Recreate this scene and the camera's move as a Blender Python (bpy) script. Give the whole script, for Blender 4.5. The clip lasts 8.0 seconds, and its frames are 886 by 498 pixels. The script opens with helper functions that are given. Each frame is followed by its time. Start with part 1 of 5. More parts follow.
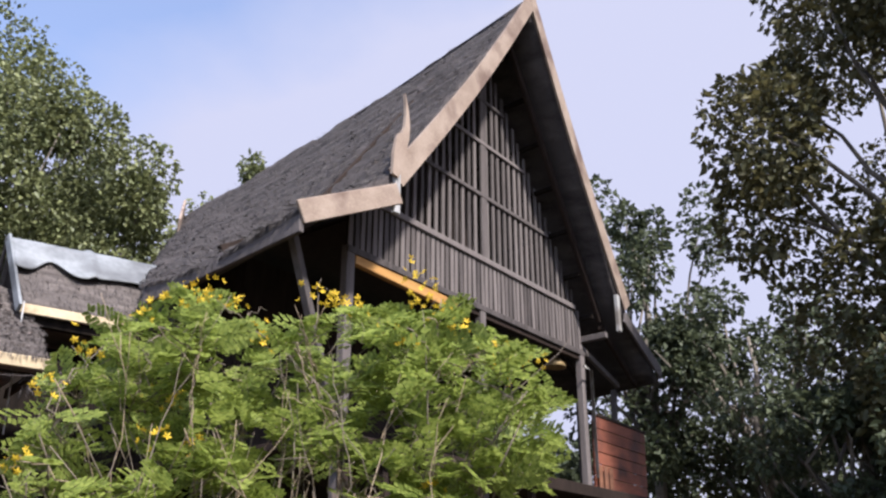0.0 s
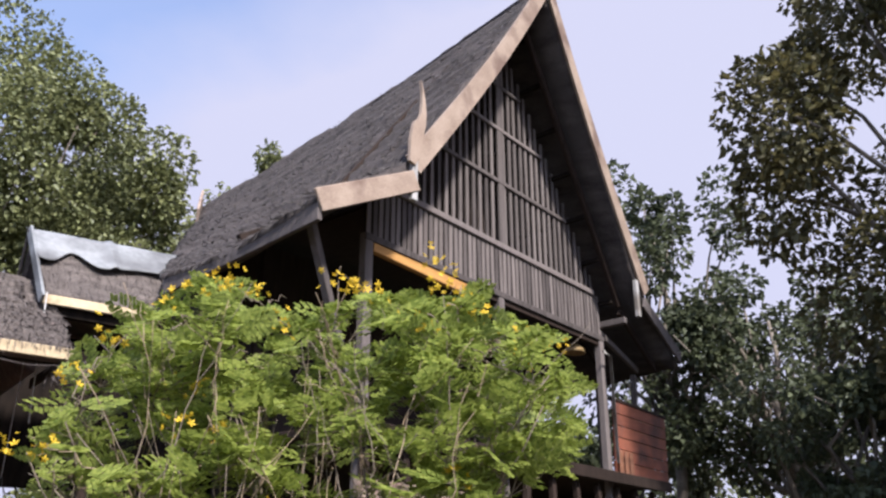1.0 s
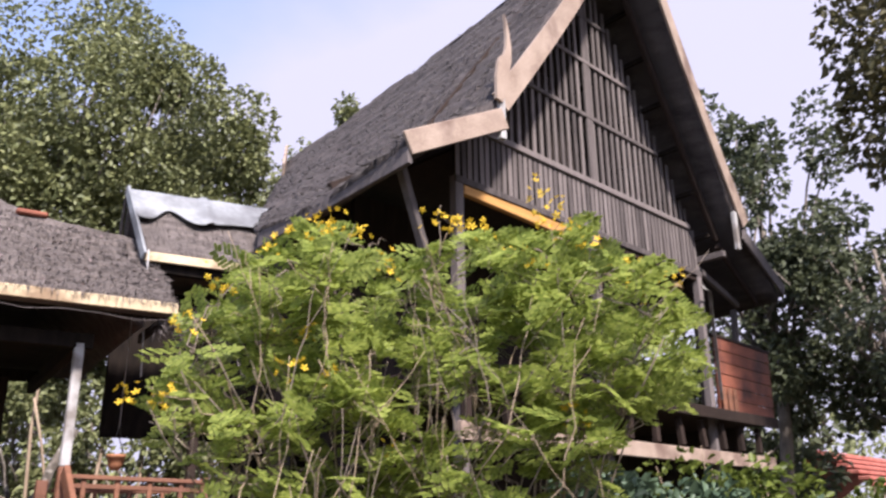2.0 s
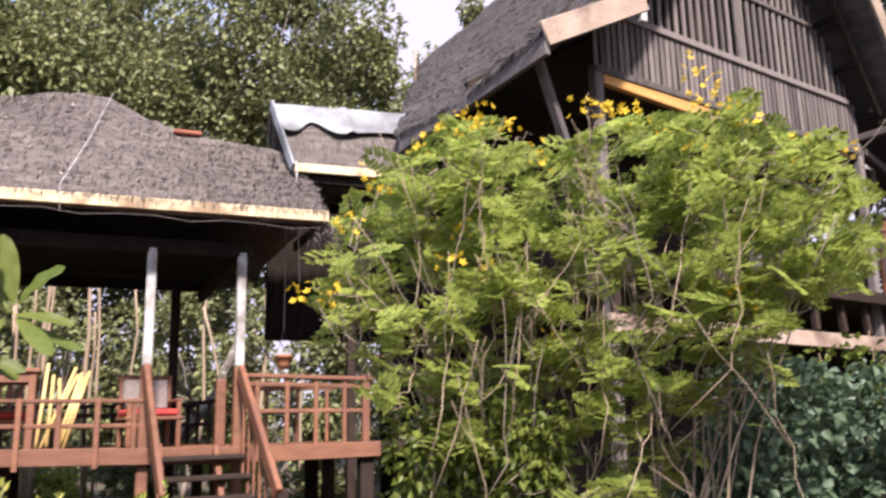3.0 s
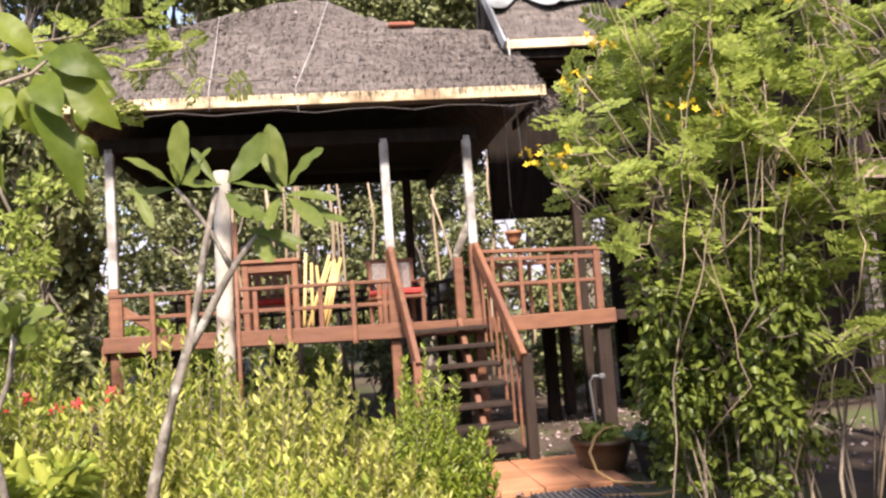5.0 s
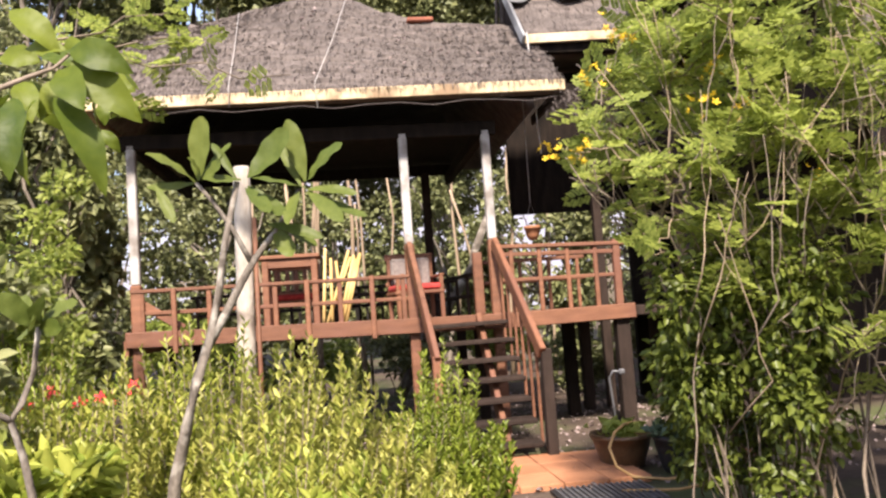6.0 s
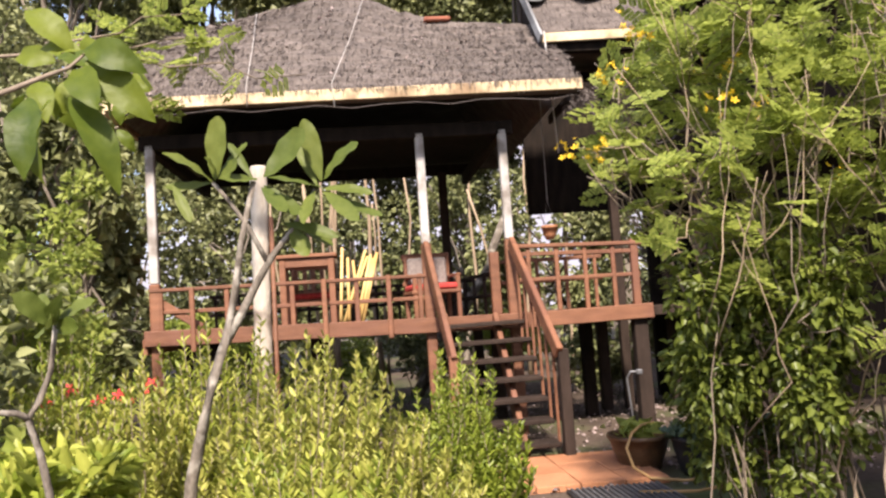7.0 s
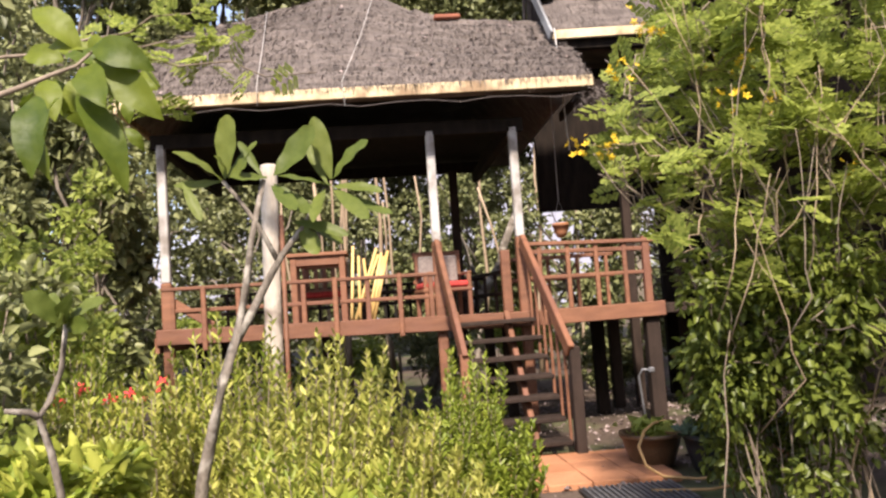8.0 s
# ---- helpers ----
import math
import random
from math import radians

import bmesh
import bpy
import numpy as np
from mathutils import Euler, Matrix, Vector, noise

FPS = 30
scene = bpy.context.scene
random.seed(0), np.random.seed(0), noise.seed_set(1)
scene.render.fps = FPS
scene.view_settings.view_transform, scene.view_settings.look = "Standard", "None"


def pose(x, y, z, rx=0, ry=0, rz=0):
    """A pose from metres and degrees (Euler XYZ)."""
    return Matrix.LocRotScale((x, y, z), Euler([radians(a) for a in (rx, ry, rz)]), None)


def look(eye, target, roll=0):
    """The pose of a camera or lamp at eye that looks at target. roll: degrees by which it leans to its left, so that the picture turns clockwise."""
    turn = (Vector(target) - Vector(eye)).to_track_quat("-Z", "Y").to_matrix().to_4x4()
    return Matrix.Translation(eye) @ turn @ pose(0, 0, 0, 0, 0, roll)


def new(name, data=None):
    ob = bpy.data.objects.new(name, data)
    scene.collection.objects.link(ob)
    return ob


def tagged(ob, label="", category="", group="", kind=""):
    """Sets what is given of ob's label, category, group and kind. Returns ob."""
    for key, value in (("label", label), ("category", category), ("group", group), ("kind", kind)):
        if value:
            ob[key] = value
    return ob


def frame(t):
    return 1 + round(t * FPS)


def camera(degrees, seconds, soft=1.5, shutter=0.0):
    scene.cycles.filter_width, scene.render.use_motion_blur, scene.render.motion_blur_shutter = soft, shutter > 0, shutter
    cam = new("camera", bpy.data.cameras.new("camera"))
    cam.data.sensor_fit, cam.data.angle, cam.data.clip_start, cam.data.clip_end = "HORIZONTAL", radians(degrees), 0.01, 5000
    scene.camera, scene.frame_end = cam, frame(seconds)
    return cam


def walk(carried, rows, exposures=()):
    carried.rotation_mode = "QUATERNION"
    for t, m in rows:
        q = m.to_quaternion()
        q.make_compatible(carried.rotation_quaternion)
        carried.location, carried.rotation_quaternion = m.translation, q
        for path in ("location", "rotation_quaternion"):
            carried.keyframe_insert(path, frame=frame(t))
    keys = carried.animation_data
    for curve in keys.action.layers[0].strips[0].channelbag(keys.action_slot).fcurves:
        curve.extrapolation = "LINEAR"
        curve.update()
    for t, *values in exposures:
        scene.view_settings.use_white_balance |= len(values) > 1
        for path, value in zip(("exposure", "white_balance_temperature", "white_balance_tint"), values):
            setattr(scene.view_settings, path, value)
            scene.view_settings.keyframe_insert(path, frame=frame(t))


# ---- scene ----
cam = camera(56.0, 8.0, soft=2.4, shutter=0.3)
# seconds, eye, heading (left of +y), pitch up, roll
PATH = [
    (0.0, (0.234, -0.254, 1.714), -39.72, 22.80, 0.22),
    (0.5, (0.230, -0.253, 1.715), -39.55, 22.61, 0.20),
    (1.0, (0.226, -0.234, 1.705), -38.49, 21.95, 0.02),
    (1.2, (0.223, -0.205, 1.703), -37.62, 21.44, -0.10),
    (2.5, (0.193, 0.072, 1.693), -28.22, 15.40, -0.98),
    (3.0, (0.118, 0.069, 1.649), -23.07, 11.82, -1.26),
    (3.5, (0.057, 0.035, 1.579), -18.35, 8.82, -1.76),
    (4.0, (-0.002, 0.004, 1.537), -14.04, 6.01, -2.54),
    (4.5, (-0.009, 0.000, 1.516), -10.05, 4.94, -3.55),
    (6.0, (-0.009, -0.002, 1.495), -6.48, 4.39, -4.05),
    (6.5, (-0.005, -0.004, 1.495), -5.82, 4.40, -4.00),
    (7.0, (0.001, 0.006, 1.495), -5.27, 4.44, -3.90),
    (7.5, (0.002, 0.019, 1.492), -4.91, 4.37, -3.94),
    (8.0, (0.006, 0.020, 1.494), -4.50, 4.37, -4.03)]


def aim(eye, yaw, pitch, roll):
    a, b = radians(yaw), radians(pitch)
    way = Vector((-math.sin(a) * math.cos(b), math.cos(a) * math.cos(b), math.sin(b)))
    return look(eye, Vector(eye) + way * 10, roll)


walk(cam, [(t, aim(e, y, p, r)) for t, e, y, p, r in PATH],
     exposures=[(0.0, 0.94, 5620, 12), (1.2, 1.0, 5720, 14), (2.5, 1.33, 5900, 20), (4, 1.52, 6250, 14), (5, 1.57, 6400, 15), (8, 1.36, 6550, 15)])

# ---- world and sun ----
SUN_AZ, SUN_EL = radians(188), radians(47)      # azimuth from +y towards +x
world = bpy.data.worlds.new("sky")
scene.world = world
world.use_nodes = True
wn, wl = world.node_tree.nodes, world.node_tree.links
wn.clear()
w_out = wn.new("ShaderNodeOutputWorld")
w_bg = wn.new("ShaderNodeBackground")
w_sky = wn.new("ShaderNodeTexSky")
w_sky.sky_type, w_sky.sun_disc = 'NISHITA', False
w_sky.sun_elevation, w_sky.sun_rotation = SUN_EL, SUN_AZ
w_sky.air_density, w_sky.dust_density, w_sky.ozone_density = 1.0, 1.5, 2.0
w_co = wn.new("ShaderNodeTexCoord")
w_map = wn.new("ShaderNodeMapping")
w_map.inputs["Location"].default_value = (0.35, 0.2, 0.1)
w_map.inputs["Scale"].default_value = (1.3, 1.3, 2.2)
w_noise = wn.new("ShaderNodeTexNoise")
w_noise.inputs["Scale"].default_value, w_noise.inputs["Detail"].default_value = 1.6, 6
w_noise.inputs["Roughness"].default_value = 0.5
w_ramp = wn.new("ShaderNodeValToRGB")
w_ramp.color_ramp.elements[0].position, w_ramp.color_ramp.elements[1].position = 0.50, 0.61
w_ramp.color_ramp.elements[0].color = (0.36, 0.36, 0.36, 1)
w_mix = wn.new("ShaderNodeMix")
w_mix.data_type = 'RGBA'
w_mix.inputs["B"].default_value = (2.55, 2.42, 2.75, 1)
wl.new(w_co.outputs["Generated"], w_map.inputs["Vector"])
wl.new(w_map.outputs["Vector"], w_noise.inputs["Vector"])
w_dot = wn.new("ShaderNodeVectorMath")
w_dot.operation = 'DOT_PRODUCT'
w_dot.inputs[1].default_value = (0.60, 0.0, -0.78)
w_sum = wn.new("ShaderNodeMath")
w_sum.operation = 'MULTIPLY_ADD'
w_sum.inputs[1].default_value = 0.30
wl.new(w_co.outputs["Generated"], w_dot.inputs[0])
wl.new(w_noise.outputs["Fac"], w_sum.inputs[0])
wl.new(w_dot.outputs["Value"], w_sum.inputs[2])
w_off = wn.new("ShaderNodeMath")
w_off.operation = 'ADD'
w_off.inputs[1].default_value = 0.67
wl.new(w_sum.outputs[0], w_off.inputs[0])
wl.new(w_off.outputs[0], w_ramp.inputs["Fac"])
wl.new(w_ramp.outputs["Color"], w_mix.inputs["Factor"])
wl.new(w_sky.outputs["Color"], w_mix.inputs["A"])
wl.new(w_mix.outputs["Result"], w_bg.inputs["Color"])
w_bg.inputs["Strength"].default_value = 0.15
wl.new(w_bg.outputs["Background"], w_out.inputs["Surface"])
sun_data = bpy.data.lights.new("sun", 'SUN')
sun_data.energy, sun_data.angle, sun_data.color = 4.5, radians(4.0), (1.0, 0.90, 0.75)
sun = new("sun", sun_data)
sun_dir = Vector((math.sin(SUN_AZ) * math.cos(SUN_EL), math.cos(SUN_AZ) * math.cos(SUN_EL), math.sin(SUN_EL)))
sun.matrix_world = look(sun_dir * 60, (0, 0, 0))


# ---- materials ----
def material(name, dark, light, scale=6.0, stretch=(1, 1, 1), rough=0.8, bump=0.3, fine=40.0, island=0.0, leaf=0.0, stain=None, stain_scale=1.2, metal=0.0, rnd=0.0, gloss=0.3):
    """Two-scale noise between two colours, with stains, bump, per-piece variation and, for leaves, translucency."""
    m = bpy.data.materials.new(name)
    m.use_nodes = True
    n, l = m.node_tree.nodes, m.node_tree.links
    n.clear()
    out = n.new("ShaderNodeOutputMaterial")
    bs = n.new("ShaderNodeBsdfPrincipled")
    co = n.new("ShaderNodeTexCoord")
    mp = n.new("ShaderNodeMapping")
    mp.inputs["Scale"].default_value = stretch
    l.new(co.outputs["Object"], mp.inputs["Vector"])
    a = n.new("ShaderNodeTexNoise")
    a.inputs["Scale"].default_value, a.inputs["Detail"].default_value = scale, 5
    b = n.new("ShaderNodeTexNoise")
    b.inputs["Scale"].default_value, b.inputs["Detail"].default_value = fine, 3
    for q in (a, b):
        l.new(mp.outputs["Vector"], q.inputs["Vector"])
    add = n.new("ShaderNodeMath")
    add.operation = 'MULTIPLY_ADD'
    l.new(b.outputs["Fac"], add.inputs[0])
    add.inputs[1].default_value = 0.6
    l.new(a.outputs["Fac"], add.inputs[2])
    fac = add.outputs[0]
    lo, hi = 0.5, 1.1
    if island or rnd:
        src = n.new("ShaderNodeNewGeometry").outputs["Random Per Island"] if island else n.new("ShaderNodeObjectInfo").outputs["Random"]
        k = n.new("ShaderNodeMath")
        k.operation = 'MULTIPLY_ADD'
        l.new(src, k.inputs[0])
        k.inputs[1].default_value = island or rnd
        l.new(fac, k.inputs[2])
        fac = k.outputs[0]
        hi += (island or rnd) * 0.9
    rg = n.new("ShaderNodeMapRange")
    rg.inputs["From Min"].default_value, rg.inputs["From Max"].default_value = lo, hi
    l.new(fac, rg.inputs["Value"])
    mx = n.new("ShaderNodeMix")
    mx.data_type = 'RGBA'
    mx.inputs["A"].default_value, mx.inputs["B"].default_value = (*dark, 1), (*light, 1)
    l.new(rg.outputs["Result"], mx.inputs["Factor"])
    col = mx.outputs["Result"]
    if stain:
        s = n.new("ShaderNodeTexNoise")
        s.inputs["Scale"].default_value, s.inputs["Detail"].default_value = stain_scale, 4
        l.new(co.outputs["Object"], s.inputs["Vector"])
        r2 = n.new("ShaderNodeValToRGB")
        r2.color_ramp.elements[0].position, r2.color_ramp.elements[1].position = 0.5, 0.64
        l.new(s.outputs["Fac"], r2.inputs["Fac"])
        m2 = n.new("ShaderNodeMix")
        m2.data_type = 'RGBA'
        l.new(r2.outputs["Color"], m2.inputs["Factor"])
        l.new(col, m2.inputs["A"])
        m2.inputs["B"].default_value = (*stain, 1)
        col = m2.outputs["Result"]
    l.new(col, bs.inputs["Base Color"])
    bs.inputs["Roughness"].default_value = rough
    bs.inputs["Metallic"].default_value = metal
    bs.inputs["Specular IOR Level"].default_value = gloss
    if bump:
        bp = n.new("ShaderNodeBump")
        bp.inputs["Strength"].default_value = bump
        bp.inputs["Distance"].default_value = 0.02
        l.new(add.outputs[0], bp.inputs["Height"])
        l.new(bp.outputs["Normal"], bs.inputs["Normal"])
    if leaf:
        tr = n.new("ShaderNodeBsdfTranslucent")
        l.new(col, tr.inputs["Color"])
        ms = n.new("ShaderNodeMixShader")
        ms.inputs["Fac"].default_value = leaf
        l.new(bs.outputs["BSDF"], ms.inputs[1])
        l.new(tr.outputs["BSDF"], ms.inputs[2])
        l.new(ms.outputs["Shader"], out.inputs["Surface"])
    else:
        l.new(bs.outputs["BSDF"], out.inputs["Surface"])
    return m


M_THATCH_DARK = material("old thatch", (0.02, 0.0165, 0.0165), (0.105, 0.087, 0.082), 1.6, (6, 1, 1), 0.95, 0.8, 30, stain=(0.058, 0.049, 0.047))
M_THATCH = material("thatch", (0.055, 0.045, 0.041), (0.20, 0.168, 0.153), 1.6, (1.5, 6, 6), 0.95, 0.8, 34, stain=(0.105, 0.088, 0.081))
M_STRAW = material("straw strands", (0.065, 0.053, 0.049), (0.165, 0.138, 0.126), 3, rough=0.95, bump=0, island=0.8)
M_STRAW_DARK = material("weathered straw strands", (0.02, 0.017, 0.017), (0.09, 0.08, 0.077), 3, rough=0.95, bump=0, island=0.8)
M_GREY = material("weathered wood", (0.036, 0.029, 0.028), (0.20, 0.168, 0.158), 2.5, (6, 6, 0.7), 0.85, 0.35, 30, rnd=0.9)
M_DARK = material("dark brown wood", (0.013, 0.009, 0.007), (0.045, 0.030, 0.024), 3, (4, 4, 1), 0.8, 0.3, 30, rnd=0.3, gloss=0.15)
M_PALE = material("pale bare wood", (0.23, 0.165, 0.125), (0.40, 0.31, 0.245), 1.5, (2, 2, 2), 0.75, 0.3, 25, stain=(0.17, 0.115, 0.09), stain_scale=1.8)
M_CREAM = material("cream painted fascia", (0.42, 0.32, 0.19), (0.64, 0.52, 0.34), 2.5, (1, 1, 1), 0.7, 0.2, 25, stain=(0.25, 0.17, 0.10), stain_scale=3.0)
M_DECK = material("red brown wood", (0.085, 0.036, 0.021), (0.25, 0.112, 0.062), 2.0, (1.5, 8, 8), 0.55, 0.3, 25, rnd=0.4, stain=(0.15, 0.066, 0.042), stain_scale=1.6)
# Near-black: the shade under roofs and floors is put into this colour.
M_SHADEWOOD = material("shade-black wood", (0.006, 0.005, 0.0045), (0.025, 0.018, 0.014), 3, (4, 4, 1), 0.9, 0.3, 30, gloss=0.1)
M_FRESH = material("fresh green leaves", (0.08, 0.13, 0.012), (0.32, 0.375, 0.055), 2.0, rough=0.4, bump=0, island=1.1, leaf=0.4)
M_GOLD = material("golden leaves", (0.14, 0.18, 0.018), (0.55, 0.53, 0.14), 2.0, rough=0.45, bump=0, island=1.4, leaf=0.45)
M_REDPLANK = material("red planks", (0.11, 0.035, 0.022), (0.30, 0.10, 0.055), 2.0, (1.5, 8, 8), 0.7, 0.3, 25, rnd=0.4, stain=(0.07, 0.03, 0.024))
M_WHITE = material("white paint", (0.29, 0.275, 0.265), (0.46, 0.44, 0.425), 4, rough=0.55, bump=0.1, stain=(0.19, 0.165, 0.145), stain_scale=3.2)
M_POST = material("weathered white post", (0.27, 0.225, 0.185), (0.50, 0.45, 0.39), 7, (1, 1, 0.4), 0.8, 0.4, 40, stain=(0.16, 0.125, 0.10), stain_scale=5.0)
M_YELLOWBEAM = material("yellow oiled wood", (0.35, 0.17, 0.05), (0.62, 0.34, 0.11), 2, (1, 6, 6), 0.6, 0.2)
M_TARP = material("grey tarpaulin", (0.165, 0.17, 0.178), (0.31, 0.315, 0.325), 3, (1, 1, 1), 0.6, 0.5, 15, stain=(0.12, 0.12, 0.125))
M_BARK = material("bark", (0.08, 0.065, 0.05), (0.26, 0.22, 0.18), 4, (1, 1, 0.4), 0.9, 0.6, 25)
M_PALEBARK = material("mottled bark", (0.045, 0.037, 0.03), (0.20, 0.17, 0.14), 14, (1, 1, 0.5), 0.85, 0.6, 60, stain=(0.29, 0.265, 0.23), stain_scale=9.0)
M_TWIG = material("brown twigs", (0.10, 0.075, 0.055), (0.28, 0.225, 0.175), 6, rough=0.85, bump=0.2)
M_LEAF_TREE = material("tree leaves", (0.05, 0.065, 0.024), (0.29, 0.30, 0.13), 1.2, rough=0.45, bump=0, island=1.0, leaf=0.3)
M_LEAF_DARK = material("dark tree leaves", (0.032, 0.042, 0.024), (0.13, 0.145, 0.075), 1.2, rough=0.5, bump=0, island=0.9, leaf=0.35)
M_LEAF_AUTUMN = material("olive and rust leaves", (0.04, 0.045, 0.022), (0.17, 0.145, 0.06), 1.2, rough=0.5, bump=0, island=1.0, leaf=0.35)
M_FROND = material("feathery leaves", (0.10, 0.15, 0.024), (0.46, 0.51, 0.125), 1.5, rough=0.45, bump=0, island=1.0, leaf=0.6)
M_LIME = material("yellow green leaves", (0.10, 0.16, 0.012), (0.52, 0.53, 0.11), 2.0, rough=0.45, bump=0, island=1.4, leaf=0.45)
M_VINE = material("creeper leaves", (0.028, 0.05, 0.008), (0.19, 0.225, 0.04), 2.0, rough=0.4, bump=0, island=1.1, leaf=0.45)
M_BLUELEAF = material("broad dark green leaves", (0.035, 0.06, 0.036), (0.115, 0.165, 0.095), 2.0, rough=0.45, bump=0, island=0.8, leaf=0.25)
M_BIGLEAF = material("glossy big leaves", (0.035, 0.065, 0.006), (0.17, 0.205, 0.02), 5.0, rough=0.5, bump=0.15, rnd=0.9, leaf=0.4, gloss=0.25)
M_PLUMERIA = material("plumeria leaves", (0.055, 0.08, 0.014), (0.14, 0.165, 0.035), 5.0, rough=0.5, bump=0.1, rnd=0.7, leaf=0.3, gloss=0.2)
M_FLOWER = material("yellow petals", (0.70, 0.42, 0.02), (0.85, 0.62, 0.04), 4.0, rough=0.6, bump=0, island=0.6, leaf=0.35)
M_RED = material("red petals", (0.5, 0.02, 0.03), (0.75, 0.05, 0.06), 4.0, rough=0.6, bump=0, island=0.6)
M_CUSHION = material("red cushion cloth", (0.28, 0.025, 0.025), (0.45, 0.06, 0.05), 20, rough=0.9, bump=0.2)
M_BAMBOO = material("yellow bamboo", (0.42, 0.27, 0.09), (0.70, 0.50, 0.22), 3, (3, 3, 0.5), 0.45, 0.1, rnd=0.4)
M_DRYPOLE = material("dry poles", (0.17, 0.12, 0.08), (0.38, 0.29, 0.20), 3, (3, 3, 0.5), 0.8, 0.2, rnd=0.4)
M_GROUND = material("earth and leaf litter", (0.030, 0.021, 0.016), (0.105, 0.075, 0.057), 1.3, rough=0.95, bump=0.8, fine=18, stain=(0.07, 0.085, 0.03), stain_scale=0.5)
M_LITTER = material("fallen pale petals", (0.07, 0.05, 0.042), (0.38, 0.30, 0.29), 3, rough=0.9, bump=0, island=0.8)
M_CLAY = material("terracotta paving", (0.27, 0.115, 0.055), (0.43, 0.20, 0.105), 2.5, rough=0.8, bump=0.3, rnd=0.3)
M_POT = material("glazed clay pot", (0.045, 0.025, 0.014), (0.13, 0.075, 0.04), 4, rough=0.3, bump=0.2)
M_BLACKPOT = material("black plastic pot", (0.012, 0.012, 0.013), (0.03, 0.03, 0.032), 4, rough=0.5, bump=0.1)
M_HOSE = material("tan rubber hose", (0.30, 0.18, 0.07), (0.45, 0.28, 0.12), 6, rough=0.5, bump=0.1)
M_METAL = material("grey steel", (0.10, 0.10, 0.11), (0.22, 0.22, 0.23), 6, rough=0.5, bump=0.1, metal=0.6)
M_CORD = material("grey cord", (0.32, 0.30, 0.29), (0.5, 0.48, 0.46), 6, rough=0.8, bump=0)
M_ROOFTILE = material("red roof tile", (0.25, 0.07, 0.05), (0.48, 0.18, 0.14), 3, rough=0.8, bump=0.2)
M_BRASS = material("old brass", (0.30, 0.20, 0.09), (0.5, 0.36, 0.18), 5, rough=0.45, bump=0.1, metal=0.5)
M_CLOTH = material("grey cushion cloth", (0.15, 0.125, 0.115), (0.25, 0.215, 0.20), 20, rough=0.9, bump=0.2)
# Board colour darkened to carry the shade under the house's eaves.
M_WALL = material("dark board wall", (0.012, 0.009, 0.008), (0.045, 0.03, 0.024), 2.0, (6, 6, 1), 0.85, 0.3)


# ---- setting out ----
def plan(at, turn, size, origin):
    """The way from a building's own drawing, with its origin, to its spot, turn and size on the ground."""
    return Matrix.Translation((*at, 0)) @ Matrix.Rotation(radians(turn), 4, 'Z') @ Matrix.Diagonal((*size, 1)) @ Matrix.Translation((-origin[0], -origin[1], 0))


PAVILION = plan((0.296, 9.921), 0.35, (1.042, 1.016, 1.054), (0.0, 7.2))
FORECOURT = plan((0.296, 9.921), 0.35, (1.042, 1.30, 1.054), (0.0, 7.2))
LINK = plan((2.348, 10.44), -0.61, (0.998, 1.069, 1.074), (1.7, 7.2))
HOUSE = plan((8.222, 8.392), 12.91, (1.056, 0.864, 1.029), (7.7, 5.15))
PACE = 1.317                    # metres to a pace of the planting plan


def set_out(ob, m):
    ob.matrix_basis = m @ Matrix.Translation(ob.location)
    return ob


def bearing(az):
    """The true bearing of a bearing in the planting plan."""
    return float(np.interp(az, (-180, -31.2, 4.8, 15.3, 26.7, 33.4, 48.9, 83.9, 180), (-172, -23.6, 5.2, 14.0, 23.0, 28.2, 39.7, 67.7, 160)))


def spot(x, y):
    """A spot of the planting plan, on the ground."""
    a, d = radians(bearing(math.degrees(math.atan2(x, y)))), math.hypot(x, y) * PACE
    return d * math.sin(a), d * math.cos(a)


def plant_out(ob, x, y):
    """Moves a plant so that its middle (x, y) comes to its spot, turned with its bearing."""
    az = math.degrees(math.atan2(x, y))
    return set_out(ob, plan(spot(x, y), az - bearing(az), (1, 1, 1), (x, y)))


# ---- builders ----
def thing(name, label, category, group="", kind="", at=(0, 0, 0)):
    ob = new(name)
    ob.location = at
    ob.empty_display_size = 0.2
    return tagged(ob, label, category, group, kind)


def mesh_from(verts, faces, mat, smooth=False):
    me = bpy.data.meshes.new("mesh")
    me.from_pydata([tuple(map(float, v)) for v in verts], [], [tuple(map(int, q)) for q in faces])
    me.materials.append(mat)
    if smooth:
        me.polygons.foreach_set("use_smooth", [True] * len(me.polygons))
    me.update()
    return me


def part(name, data, material_, parent, label=""):
    """Links a bmesh or a mesh as one mesh object under a thing or part."""
    if isinstance(data, bmesh.types.BMesh):
        me = bpy.data.meshes.new(name)
        data.to_mesh(me)
        data.free()
        me.materials.append(material_)
    else:
        me = data
    ob = new(name, me)
    if parent:
        ob.parent = parent
        up = parent.location.copy()
        if parent.parent:
            up += parent.parent.location
        ob.location = -up if not parent.parent else Vector((0, 0, 0))
    if label:
        ob["label"] = label
    return ob


def box(bm, lo, hi, bevel=0.006):
    r = bmesh.ops.create_cube(bm, size=1)
    c, d = (Vector(lo) + Vector(hi)) / 2, Vector(hi) - Vector(lo)
    bmesh.ops.scale(bm, vec=d, verts=r["verts"])
    bmesh.ops.translate(bm, vec=c, verts=r["verts"])
    if bevel:
        es = list({e for v in r["verts"] for e in v.link_edges})
        bmesh.ops.bevel(bm, geom=es, offset=min(bevel, min(d) * 0.3), segments=1, affect='EDGES')
    return bm


